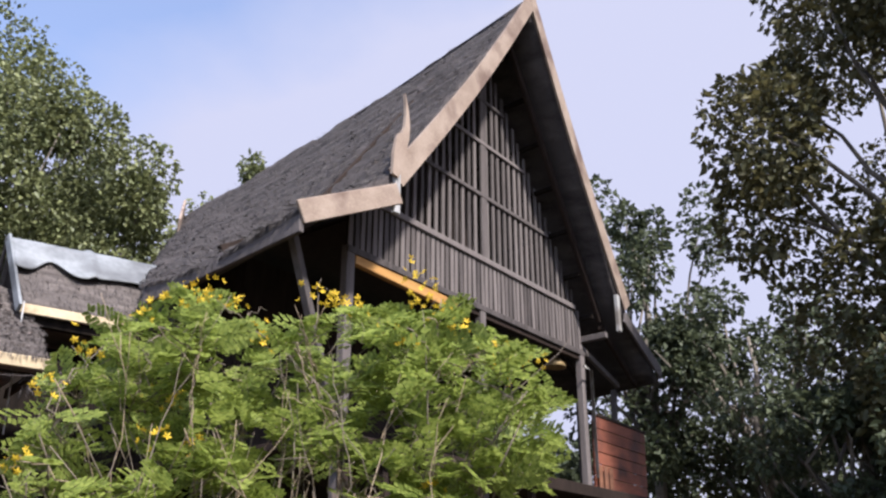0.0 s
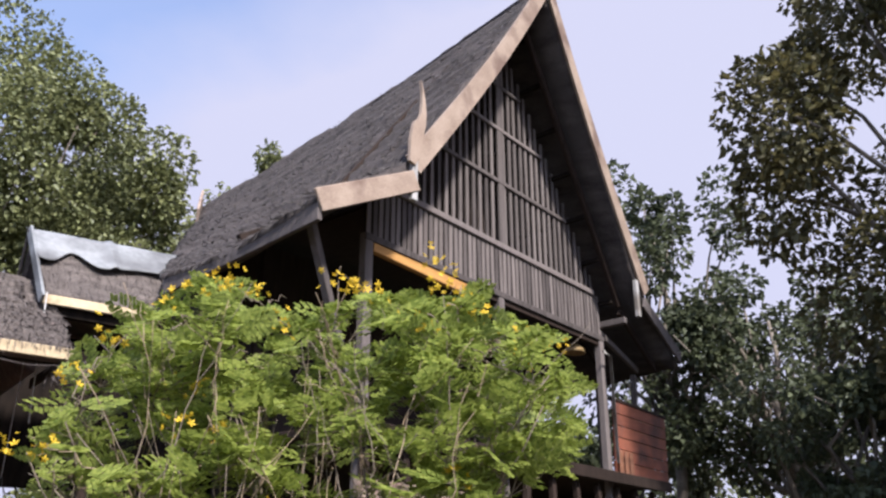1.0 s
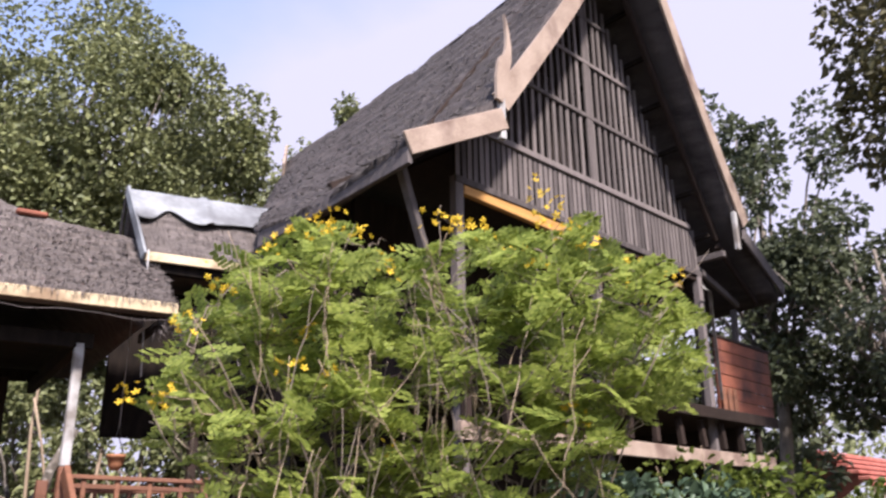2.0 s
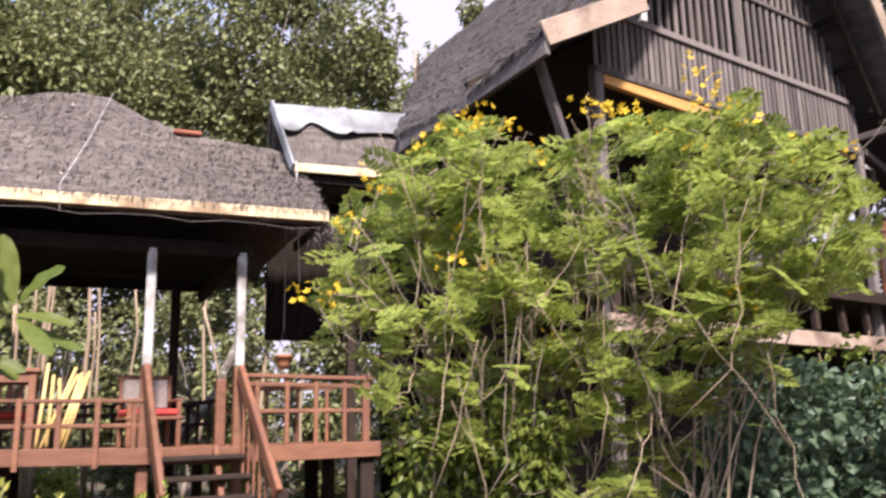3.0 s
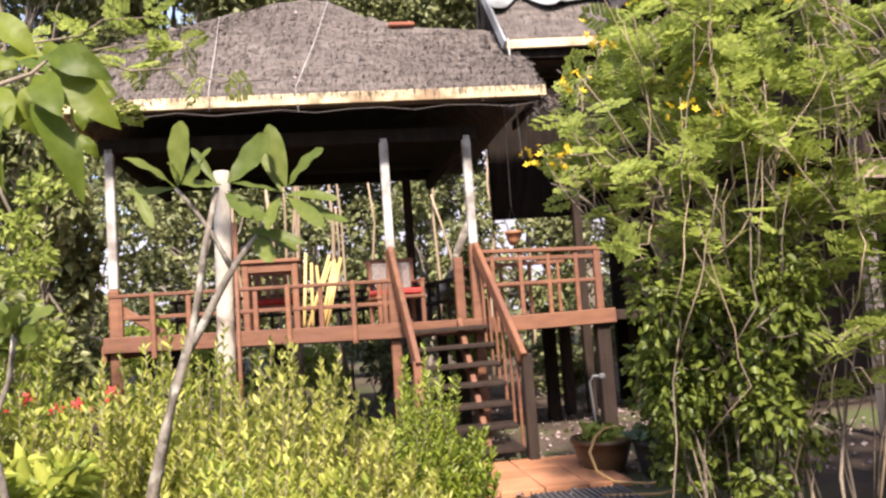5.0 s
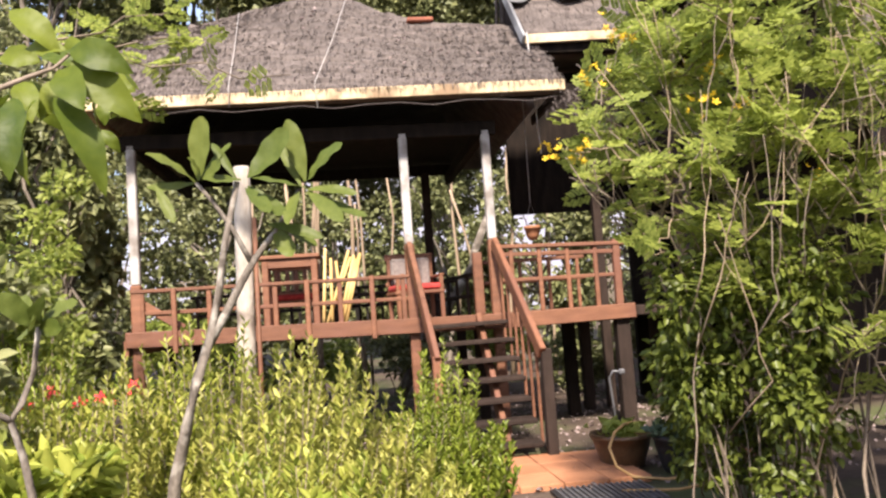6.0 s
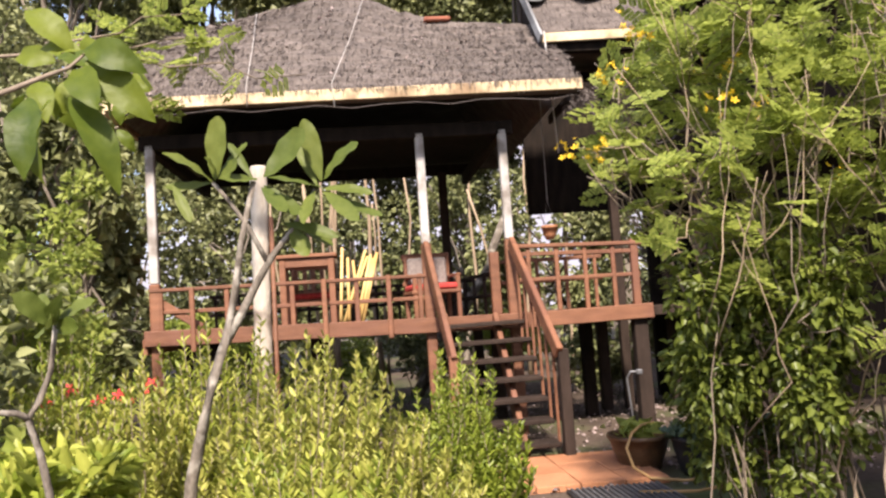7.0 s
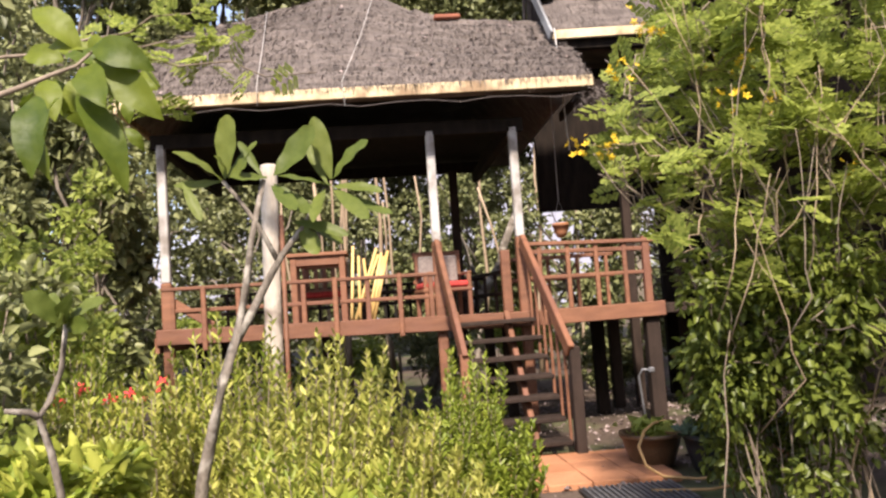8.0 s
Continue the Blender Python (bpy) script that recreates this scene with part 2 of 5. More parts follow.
def beam(a, b, w, h, bevel=0.008, up=(0, 0, 1)):
    """A squared bar from a to b, w wide and h high."""
    bm = bmesh.new()
    a, b = Vector(a), Vector(b)
    d = b - a
    box(bm, (-w / 2, -h / 2, 0), (w / 2, h / 2, d.length), bevel)
    z = d.normalized()
    u = Vector(up)
    if abs(z.dot(u)) > 0.98:
        u = Vector((0, 1, 0))
    x = u.cross(z).normalized()
    y = z.cross(x)
    bmesh.ops.transform(bm, matrix=Matrix.Translation(a) @ Matrix((x, y, z)).transposed().to_4x4(), verts=bm.verts)
    return bm


def tube_mesh(paths, mat, sides=6):
    """Round tapered tubes through lists of (point, radius), joined in one mesh."""
    vs, fs = [], []
    for pts in paths:
        base = len(vs)
        n = len(pts)
        for i, (p, r) in enumerate(pts):
            p = Vector(p)
            d = (Vector(pts[min(i + 1, n - 1)][0]) - Vector(pts[max(i - 1, 0)][0])).normalized()
            x = d.orthogonal().normalized() if abs(d.z) > 0.95 else Vector((0, 0, 1)).cross(d).normalized()
            y = d.cross(x)
            for k in range(sides):
                a = 2 * math.pi * k / sides
                vs.append(p + (x * math.cos(a) + y * math.sin(a)) * r)
        for i in range(n - 1):
            for k in range(sides):
                k2 = (k + 1) % sides
                fs.append((base + i * sides + k, base + i * sides + k2, base + (i + 1) * sides + k2, base + (i + 1) * sides + k))
        fs.append(tuple(base + k for k in range(sides))[::-1])
        fs.append(tuple(base + (n - 1) * sides + k for k in range(sides)))
    return mesh_from(vs, fs, mat, True)


def bent(a, b, r0, r1, wob, rng, n=5):
    a, b = np.array(a, float), np.array(b, float)
    out = []
    for i in range(n + 1):
        s = i / n
        p = a + (b - a) * s + (rng.normal(0, wob, 3) if 0 < i < n else 0)
        out.append((tuple(p), r0 + (r1 - r0) * s))
    return out


def leaf_mesh(pos, along, size, width, mat, rng, fold=0.18, droop=0.15, oval=False):
    """A folded leaf at each place, pointing along its way: a diamond far off, a pointed oval near by."""
    n = len(pos)
    along = along / np.linalg.norm(along, axis=1, keepdims=True)
    ref = rng.normal(0, 1, (n, 3)) + np.array([0, 0, 1.2])
    side = np.cross(along, ref)
    side /= np.linalg.norm(side, axis=1, keepdims=True) + 1e-9
    nor = np.cross(side, along)
    s = size[:, None]
    if oval:
        v = np.empty((n, 6, 3))
        v[:, 0] = pos
        v[:, 3] = pos + along * s - nor * s * droop
        for a_, b_, q, w_, d_ in ((1, 5, 0.28, 0.88, 0.0), (2, 4, 0.62, 0.80, 0.35)):
            mid = pos + along * s * q + nor * s * (fold - droop * d_)
            v[:, a_], v[:, b_] = mid + side * s * width * w_, mid - side * s * width * w_
        i = np.arange(n)[:, None] * 6
        return fast_mesh(v.reshape(-1, 3), np.concatenate([i + [0, 1, 2, 3], i + [0, 3, 4, 5]], 1).reshape(-1, 4), mat)
    v = np.empty((n, 4, 3))
    v[:, 0] = pos
    v[:, 1] = pos + along * s * 0.5 + side * s * width + nor * s * fold
    v[:, 2] = pos + along * s - nor * s * droop
    v[:, 3] = pos + along * s * 0.5 - side * s * width + nor * s * fold
    i = np.arange(n)[:, None] * 4
    f = np.concatenate([i + [0, 1, 2], i + [0, 2, 3]], 1).reshape(-1, 3)
    return fast_mesh(v.reshape(-1, 3), f, mat)


def fast_mesh(v, f, mat):
    me = bpy.data.meshes.new("mesh")
    me.vertices.add(len(v))
    me.vertices.foreach_set("co", np.ascontiguousarray(v, dtype=np.float32).ravel())
    k = f.shape[1]
    me.loops.add(f.size)
    me.loops.foreach_set("vertex_index", np.ascontiguousarray(f, dtype=np.int32).ravel())
    me.polygons.add(len(f))
    me.polygons.foreach_set("loop_start", np.arange(0, f.size, k, dtype=np.int32))
    me.update(calc_edges=True)
    me.validate()
    me.materials.append(mat)
    return me


def blob_points(rng, lumps, per, shell=0.55):
    """Points in the outer part of a set of ellipsoid lumps, with their outward ways."""
    P, D = [], []
    for (c, r) in lumps:
        d = rng.normal(0, 1, (per, 3))
        d /= np.linalg.norm(d, axis=1, keepdims=True)
        k = shell + (1 - shell) * rng.random((per, 1)) ** 0.6
        P.append(np.array(c) + d * k * np.array(r))
        D.append(d)
    return np.concatenate(P), np.concatenate(D)


def tree(name, label, base, height, crown_c, crown_r, leaves, leaf, mat, seed, lumps=26, trunk_r=0.22, lump_r=0.34, group="", width=0.32, bark=None):
    """A tapered trunk with limbs that reach into clumps of single leaves."""
    rng = np.random.default_rng(seed)
    t = thing(name, label, "tree", group, at=base)
    cc, cr = np.array(crown_c, float), np.array(crown_r, float)
    L = []
    for _ in range(lumps):
        d = rng.normal(0, 1, 3)
        d /= np.linalg.norm(d)
        k = 0.35 + 0.6 * rng.random() ** 0.5
        L.append((cc + d * cr * k, cr * lump_r * rng.uniform(0.55, 1.25) * np.array([1, 1, 0.75])))
    fork = np.array(base) + np.array([0, 0, max(0.3 * height, 0.5)]) + np.array([*rng.normal(0, 0.2, 2), 0])
    paths = [bent(base, fork, trunk_r, trunk_r * 0.75, 0.05, rng), bent(fork, cc + np.array([0, 0, cr[2] * 0.5]), trunk_r * 0.75, trunk_r * 0.2, 0.15, rng)]
    for c, r in L:
        s = rng.uniform(0, 0.7)
        a = fork + (cc - fork) * s
        paths.append(bent(a, c, trunk_r * 0.35, 0.02, 0.15, rng, 4))
    part("trunk", tube_mesh(paths, bark or M_BARK, 6), None, t)
    pos, out = blob_points(rng, L, max(leaves // lumps, 1))
    way = out * 0.6 + rng.normal(0, 0.6, out.shape) + np.array([0, 0, -0.25])
    size = leaf * rng.uniform(0.6, 1.35, len(pos))
    part("crown", leaf_mesh(pos, way, size, width, mat, rng), None, t)
    return t


def place(me_name, data, mat, label, category, kind="", group=""):
    """A thing of a single mesh."""
    ob = part(me_name, data, mat, None)
    return tagged(ob, label, category, group, kind)

# ---- ground ----
def ground_height(x, y):
    return 0.05 * noise.noise(Vector((x * 0.5, y * 0.5, 0))) * min(1.0, math.hypot(x - 1.5, y - 8.0) / 3.5)


def build_ground():
    xs = np.concatenate([np.linspace(-900, -20, 8), np.linspace(-16, 24, 81), np.linspace(30, 900, 8)])
    ys = np.concatenate([np.linspace(-900, -12, 8), np.linspace(-8, 32, 81), np.linspace(40, 900, 8)])
    v = [(x, y, ground_height(x, y) - 0.02) for y in ys for x in xs]
    w = len(xs)
    f = [(j * w + i, j * w + i + 1, (j + 1) * w + i + 1, (j + 1) * w + i) for j in range(len(ys) - 1) for i in range(w - 1)]
    place("ground", mesh_from(v, f, M_GROUND, True), None, "bare brown earth with leaf litter and moss", "ground", "structure")
    rng = np.random.default_rng(5)
    n = 5000
    p = np.stack([rng.uniform(-4, 6.0, n), rng.uniform(6.6, 15.0, n), np.zeros(n)], 1)
    p[:, 2] = [ground_height(a, b) + 0.005 for a, b, _ in p]
    d = rng.normal(0, 1, (n, 3)) * np.array([1, 1, 0.2])
    place("fallen_leaves", leaf_mesh(p, d, rng.uniform(0.025, 0.07, n), 0.35, M_LITTER, rng), None, "fallen pale pink petals and dry leaves on the earth", "leaf litter", "stuff")


build_ground()


# ---- thatch ----
def thatch_sheet(grid, thick, mat, rough, seed, courses=0):
    """A thick thatched sheet over a grid of points, rows from ridge to eave, with an uneven face laid in courses."""
    rng = np.random.default_rng(seed)
    g = np.array(grid, float)
    nv, nu = g.shape[:2]
    du = np.gradient(g, axis=1)
    dv = np.gradient(g, axis=0)
    nrm = np.cross(du, dv)
    nrm /= np.linalg.norm(nrm, axis=2, keepdims=True) + 1e-9
    if nrm[..., 2].mean() < 0:
        nrm = -nrm
    lump = np.array([[noise.noise(Vector(p) * 1.1) * 0.6 + noise.noise(Vector(p) * 4.0) * 0.4 for p in row] for row in g])
    if courses:
        wave = np.array([[noise.noise(Vector(p) * 0.7) * 0.25 for p in row] for row in g])
        step = (np.linspace(0, 1, nv)[:, None] * courses + wave) % 1.0
        lump = lump + 0.9 * (step - 0.5)
    top = g + nrm * (lump * rough + rng.normal(0, rough * 0.14, (nv, nu)))[..., None]
    bot = g - nrm * thick
    v = np.concatenate([top.reshape(-1, 3), bot.reshape(-1, 3)])
    k = nu * nv
    f = []
    for j in range(nv - 1):
        for i in range(nu - 1):
            a, b, c, d = j * nu + i, j * nu + i + 1, (j + 1) * nu + i + 1, (j + 1) * nu + i
            f += [(a, d, c, b), (k + a, k + b, k + c, k + d)]
    ring = [i for i in range(nu)] + [j * nu + nu - 1 for j in range(1, nv)] + [(nv - 1) * nu + i for i in range(nu - 2, -1, -1)] + [j * nu for j in range(nv - 2, 0, -1)]
    for a, b in zip(ring, ring[1:] + ring[:1]):
        f.append((a, b, k + b, k + a))
    return mesh_from(v, f, mat, True), top, nrm


def straw_on(top, nrm, mat, seed, count, length, lift):
    """Short single straws lying down the slope of a thatched face, and a ragged fringe at its eave."""
    rng = np.random.default_rng(seed)
    nv, nu = top.shape[:2]
    j, i = rng.integers(0, nv - 1, count), rng.integers(0, nu - 1, count)
    a, b = rng.random((count, 1)), rng.random((count, 1))
    p = top[j, i] * (1 - a) * (1 - b) + top[j + 1, i] * a * (1 - b) + top[j, i + 1] * (1 - a) * b + top[j + 1, i + 1] * a * b
    down = top[j + 1, i] - top[j, i]
    down /= np.linalg.norm(down, axis=1, keepdims=True)
    d = down + rng.normal(0, 0.16, down.shape) + nrm[j, i] * lift
    p = p + nrm[j, i] * 0.006
    return leaf_mesh(p, d, length * rng.uniform(0.5, 1.5, count), 0.045, mat, rng, 0.01, 0.02)


def lerp_rows(left, right, nv, nu, sag=0.0):
    """A grid between two polylines, given from ridge to eave."""
    def along(line, s):
        line = np.array(line, float)
        seg = np.linalg.norm(np.diff(line, axis=0), axis=1)
        cum = np.concatenate([[0], np.cumsum(seg)]) / seg.sum()
        return np.array([np.interp(s, cum, line[:, q]) for q in range(3)])
    out = []
    for j in range(nv):
        a, b = along(left, j / (nv - 1)), along(right, j / (nv - 1))
        row = []
        for i in range(nu):
            s = i / (nu - 1)
            p = a + (b - a) * s
            p[2] -= sag * math.sin(math.pi * s)
            row.append(p)
        out.append(row)
    return out


# ---- the stilt house ----
CX, GY = 7.7, 5.15              # middle of the gable, plane of the gable wall
APEX = (CX - 0.04, 3.95, 10.55)
FLOOR = 3.3


def build_house():
    h = thing("stilt_house", "tall weathered timber stilt house with steep dark thatched roof", "house", at=(CX, GY + 3, 0))
    # left roof face: front profile and rear profile, ridge to eave
    front_l = [APEX, (6.22, 4.1, 8.40), (4.83, 4.3, 6.22), (4.15, 4.32, 5.75), (3.5, 4.35, 5.27)]
    rear_l = [(9.0, 16.7, 10.2), (7.31, 13.93, 8.5), (5.18, 10.37, 6.6), (4.2, 8.66, 5.67), (3.59, 7.63, 5.05)]
    grid = lerp_rows(front_l, rear_l, 80, 56, 0.12)
    me, top, nrm = thatch_sheet(grid, 0.16, M_THATCH_DARK, 0.045, 3, 16)
    roof = part("roof", me, None, h, "dark grey weathered thatch")
    part("straw", straw_on(top, nrm, M_STRAW_DARK, 31, 7000, 0.15, 0.02), None, roof)
    front_r = [APEX, (9.2, 4.1, 8.40), (10.75, 4.3, 6.28), (11.37, 4.32, 5.8), (11.98, 4.35, 5.3)]
    rear_r = [(9.2, 16.7, 10.2), (10.6, 15.0, 8.3), (11.9, 13.5, 6.28), (12.4, 12.5, 5.8), (12.9, 12, 5.3)]
    me, top, nrm = thatch_sheet(lerp_rows(front_r, rear_r, 20, 24, 0.1), 0.16, M_THATCH_DARK, 0.04, 4)
    part("roof", me, None, h, "dark grey weathered thatch")
    # lining boards and rafters under the overhang
    for side in (-1, 1):
        for k in range(7):
            s = 0.06 + k * 0.15
            x = CX + side * (0.05 + 2.82 * s)
            z = 10.2 - 4.2 * s
            y0 = 4.6 + 0.2 * s
            # near-black, so the soffit's shade is in the purlin colour
            part("purlin", beam((x, y0, z - 0.06), (x + 0.1, 6.4, z - 0.06), 0.06, 0.08), M_SHADEWOOD, h)
        for y in (4.75, 5.9):
            part("rafter", beam((CX + side * 0.1, y - 0.2, 9.95), (CX + side * 2.9, y, 6.05), 0.09, 0.12), M_DARK, h)
            part("rafter", beam((CX + side * 2.9, y, 5.95), (CX + side * 4.1, y, 5.2), 0.08, 0.11), M_DARK, h)
    # bargeboards
    for side in (-1, 1):
        bot = (CX + side * (2.87 if side < 0 else 3.20), 4.24, 6.26 if side < 0 else 6.32)
        topp = (CX - 0.04 + side * 0.03, 3.88, 10.56)
        bm = bmesh.new()
        wid = 0.215
        prof = []
        for i in range(13):
            s = i / 12
            p = Vector(topp).lerp(Vector(bot), s)
            p.x -= side * 0.10 * math.sin(math.pi * s)
            dirn = (Vector(bot) - Vector(topp)).normalized()
            inn = Vector((0, 1, 0)).cross(dirn).normalized()
            if inn.x * side > 0:
                inn = -inn
            w_ = wid * (1 + 0.25 * s)
            prof.append((p - inn * 0.06, p + inn * (w_ - 0.06)))
        vs = []
        for a, b in prof:
            vs.append([bm.verts.new(q) for q in (a, b, b + Vector((0, 0.05, 0)), a + Vector((0, 0.05, 0)))])
        for p, q in zip(vs, vs[1:]):
            for i in range(4):
                bm.faces.new((p[i], p[(i + 1) % 4], q[(i + 1) % 4], q[i]))
        bm.faces.new(vs[0]), bm.faces.new(vs[-1][::-1])
        bmesh.ops.recalc_face_normals(bm, faces=bm.faces)
        part("bargeboard", bm, M_PALE, h, "pale bare bargeboard")
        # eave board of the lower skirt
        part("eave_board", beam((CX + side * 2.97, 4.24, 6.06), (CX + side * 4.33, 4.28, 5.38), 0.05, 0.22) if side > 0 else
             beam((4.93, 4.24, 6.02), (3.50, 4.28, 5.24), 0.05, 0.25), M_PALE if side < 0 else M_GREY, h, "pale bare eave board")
        part("bracket_post", beam((CX + side * 2.79, 4.27, 5.76), (CX + side * 2.79, 4.27, 6.4), 0.09, 0.08), M_WHITE, h)
    # horn finial at the foot of the left bargeboard
    bm = bmesh.new()
    outline = [(0, 0), (0.10, -0.02), (0.17, 0.10), (0.20, 0.22), (0.235, 0.36), (0.275, 0.50), (0.285, 0.66), (0.26, 0.82), (0.22, 0.95), (0.19, 1.03), (0.205, 0.9), (0.21, 0.76), (0.19, 0.62), (0.14, 0.52), (0.09, 0.50), (0.05, 0.42), (0.01, 0.24)]
    a_, b_ = [], []
    for x, z in outline:
        a_.append(bm.verts.new((4.78 + x, 4.20, 6.22 + z * 1.15)))
        b_.append(bm.verts.new((4.78 + x, 4.25, 6.22 + z * 1.15)))
    bm.faces.new(a_), bm.faces.new(b_[::-1])
    for i in range(len(a_)):
        j = (i + 1) % len(a_)
        bm.faces.new((a_[j], a_[i], b_[i], b_[j]))
    bmesh.ops.recalc_face_normals(bm, faces=bm.faces)
    part("finial", bm, M_PALE, h, "pale carved horn finial")
    # rear bargeboard tip, seen over the roof
    part("bargeboard", beam((9.0, 16.75, 10.45), (7.6, 14.3, 8.85), 0.06, 0.42), M_PALE, h, "pale bare rear bargeboard")
    # left eave: dark fascia along the skirt
    part("fascia", beam((3.55, 4.3, 5.14), (3.62, 7.55, 4.93), 0.06, 0.20), M_GREY, h)
    # gable screen: slats, rails, mullion
    def roof_z(x):
        return 10.05 - abs(x - CX) * (10.05 - 6.1) / 2.85
    x = 5.02
    k = 0
    while x < 10.42:
        zt = roof_z(x) + 0.14
        if abs(x - CX) > 0.09 and zt > 6.5:
            part("slat", beam((x, GY, 6.3), (x + 0.012 * math.sin(k * 3.1), GY, zt), 0.062, 0.03, 0.0), M_GREY, h)
        x += 0.155
        k += 1
    part("mullion", beam((CX, GY - 0.02, 6.3), (CX, GY - 0.02, 9.75), 0.15, 0.05), M_GREY, h)
    for z in (7.33, 8.25, 9.05):
        half = 2.85 * (10.05 - z) / 3.95 - 0.12
        part("rail", beam((CX - half, GY - 0.035, z), (CX + half, GY - 0.035, z), 0.035, 0.07), M_GREY, h)
    # lower panel of close boards
    x = 4.93
    while x < 10.48:
        zt = min(6.26, roof_z(x) + 0.05, 6.02 + (x - 4.93) * 0.9)
        w_ = 0.072
        part("panel_board", beam((x, GY - 0.02 - 0.012 * (int(x * 50) % 2), 5.52), (x, GY - 0.02, zt), w_, 0.022, 0.004), M_GREY, h)
        x += 0.104
    # near-black backing puts the shade between the boards into colour
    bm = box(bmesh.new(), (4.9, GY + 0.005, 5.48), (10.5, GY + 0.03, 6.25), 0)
    part("panel_backing", bm, M_SHADEWOOD, h)
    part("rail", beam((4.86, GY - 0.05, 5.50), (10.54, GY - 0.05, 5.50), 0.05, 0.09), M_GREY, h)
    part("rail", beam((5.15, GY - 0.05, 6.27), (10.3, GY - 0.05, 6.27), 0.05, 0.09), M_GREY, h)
    # dark sheet added so the gaps between the slats look shaded
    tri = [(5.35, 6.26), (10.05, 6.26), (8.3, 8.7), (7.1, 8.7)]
    part("wall", mesh_from([(x, GY + 1.3, z) for x, z in tri] + [(x, GY + 1.38, z) for x, z in tri], [(0, 1, 2, 3), (7, 6, 5, 4), (0, 4, 5, 1), (1, 5, 6, 2), (2, 6, 7, 3), (3, 7, 4, 0)], M_WALL), None, h, "dark sheet added for the shade behind the gable screen")
    part("tie_beam", beam((5.02, GY, 5.42), (7.0, GY, 5.36), 0.10, 0.15), M_YELLOWBEAM, h, "yellow oiled wooden tie beam")
    part("tie_beam", beam((7.0, GY + 0.02, 5.45), (10.4, GY + 0.02, 5.45), 0.10, 0.15), M_DARK, h)
    # posts of the veranda
    for px, py in ((4.93, GY), (7.6, GY), (10.45, GY), (4.93, 9.0), (10.45, 9.0), (11.75, GY + 0.9)):
        part("post", beam((px, py, 0), (px, py, 5.55 if px < 11 else 5.0), 0.13, 0.13), M_GREY, h)
    part("brace", beam((3.68, 4.7, 5.3), (4.8, GY, 3.5), 0.09, 0.11), M_GREY, h, "weathered slanting brace")
    part("downpipe", tube_mesh([[((10.2, 4.9, 5.2), 0.03), ((10.45, 4.92, 5.18), 0.03), ((10.5, 4.95, 3.45), 0.03)]], M_WHITE, 8), None, h, "white plastic downpipe")
    # veranda floor, edge beams
    part("floor", box(bmesh.new(), (4.7, GY - 0.25, FLOOR - 0.12), (12.1, 10.0, FLOOR - 0.02), 0.01), M_DARK, h)
    part("edge_beam", beam((4.6, GY - 0.3, FLOOR - 0.1), (12.15, GY - 0.3, FLOOR - 0.1), 0.07, 0.17), M_DARK, h)
    part("sill_beam", beam((4.8, GY - 0.12, 2.6), (12.2, GY - 0.12, 2.56), 0.09, 0.20), M_PALE, h, "pale bare lower beam")
    for k in range(12):
        xx = 4.9 + k * 0.62
        part("joist", beam((xx, GY - 0.12, FLOOR - 0.2), (xx + 0.05 * math.sin(k), GY - 0.14, 2.7), 0.09, 0.1), M_DARK, h)
    # red plank balustrade
    n = 6
    for i in range(n):
        z0 = FLOOR + 0.02 + i * 0.19
        part("plank", beam((10.52, GY - 0.1 - 0.008 * i, z0 + 0.095), (12.45, GY - 0.1 - 0.008 * i, z0 + 0.075), 0.03, 0.182, 0.006), M_REDPLANK, h)
    part("handrail", beam((10.5, GY - 0.12, FLOOR + 1.19), (12.5, GY - 0.12, FLOOR + 1.16), 0.10, 0.05), M_DARK, h)
    for px in (10.62, 10.8, 10.97):
        part("loose_board", beam((px, GY - 0.19, FLOOR + 0.0), (px, GY - 0.19, FLOOR + 0.36), 0.12, 0.02), M_DECK, h)
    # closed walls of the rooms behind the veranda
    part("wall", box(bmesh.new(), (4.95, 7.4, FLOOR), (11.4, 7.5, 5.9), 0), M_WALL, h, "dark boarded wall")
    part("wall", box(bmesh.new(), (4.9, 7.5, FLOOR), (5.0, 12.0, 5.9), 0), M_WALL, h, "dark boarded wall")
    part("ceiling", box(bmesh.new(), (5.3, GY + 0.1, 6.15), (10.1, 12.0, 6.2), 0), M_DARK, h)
    # dark sheets added to give the shade under the raised floor
    part("wall", box(bmesh.new(), (5.0, 8.2, 0), (12.0, 8.3, FLOOR - 0.12), 0), M_WALL, h, "dark sheet added for the shade under the floor")
    part("wall", box(bmesh.new(), (12.0, 5.6, 0), (12.1, 8.3, FLOOR - 0.12), 0), M_WALL, h, "dark sheet added for the shade under the floor")
    # lower eave ties on the skirt
    part("tie_beam", beam((10.45, GY, 5.62), (11.8, GY, 5.22), 0.08, 0.1), M_GREY, h)
    part("tie_beam", beam((10.5, 4.55, 5.75), (10.62, 7.5, 5.75), 0.1, 0.1), M_GREY, h)
    part("balcony_stay", beam((11.55, GY, FLOOR + 1.1), (11.62, GY, 5.1), 0.10, 0.10), M_GREY, h)
    return h


set_out(build_house(), HOUSE)


# ---- the open pavilion ----
PY, DECK = 7.2, 1.37


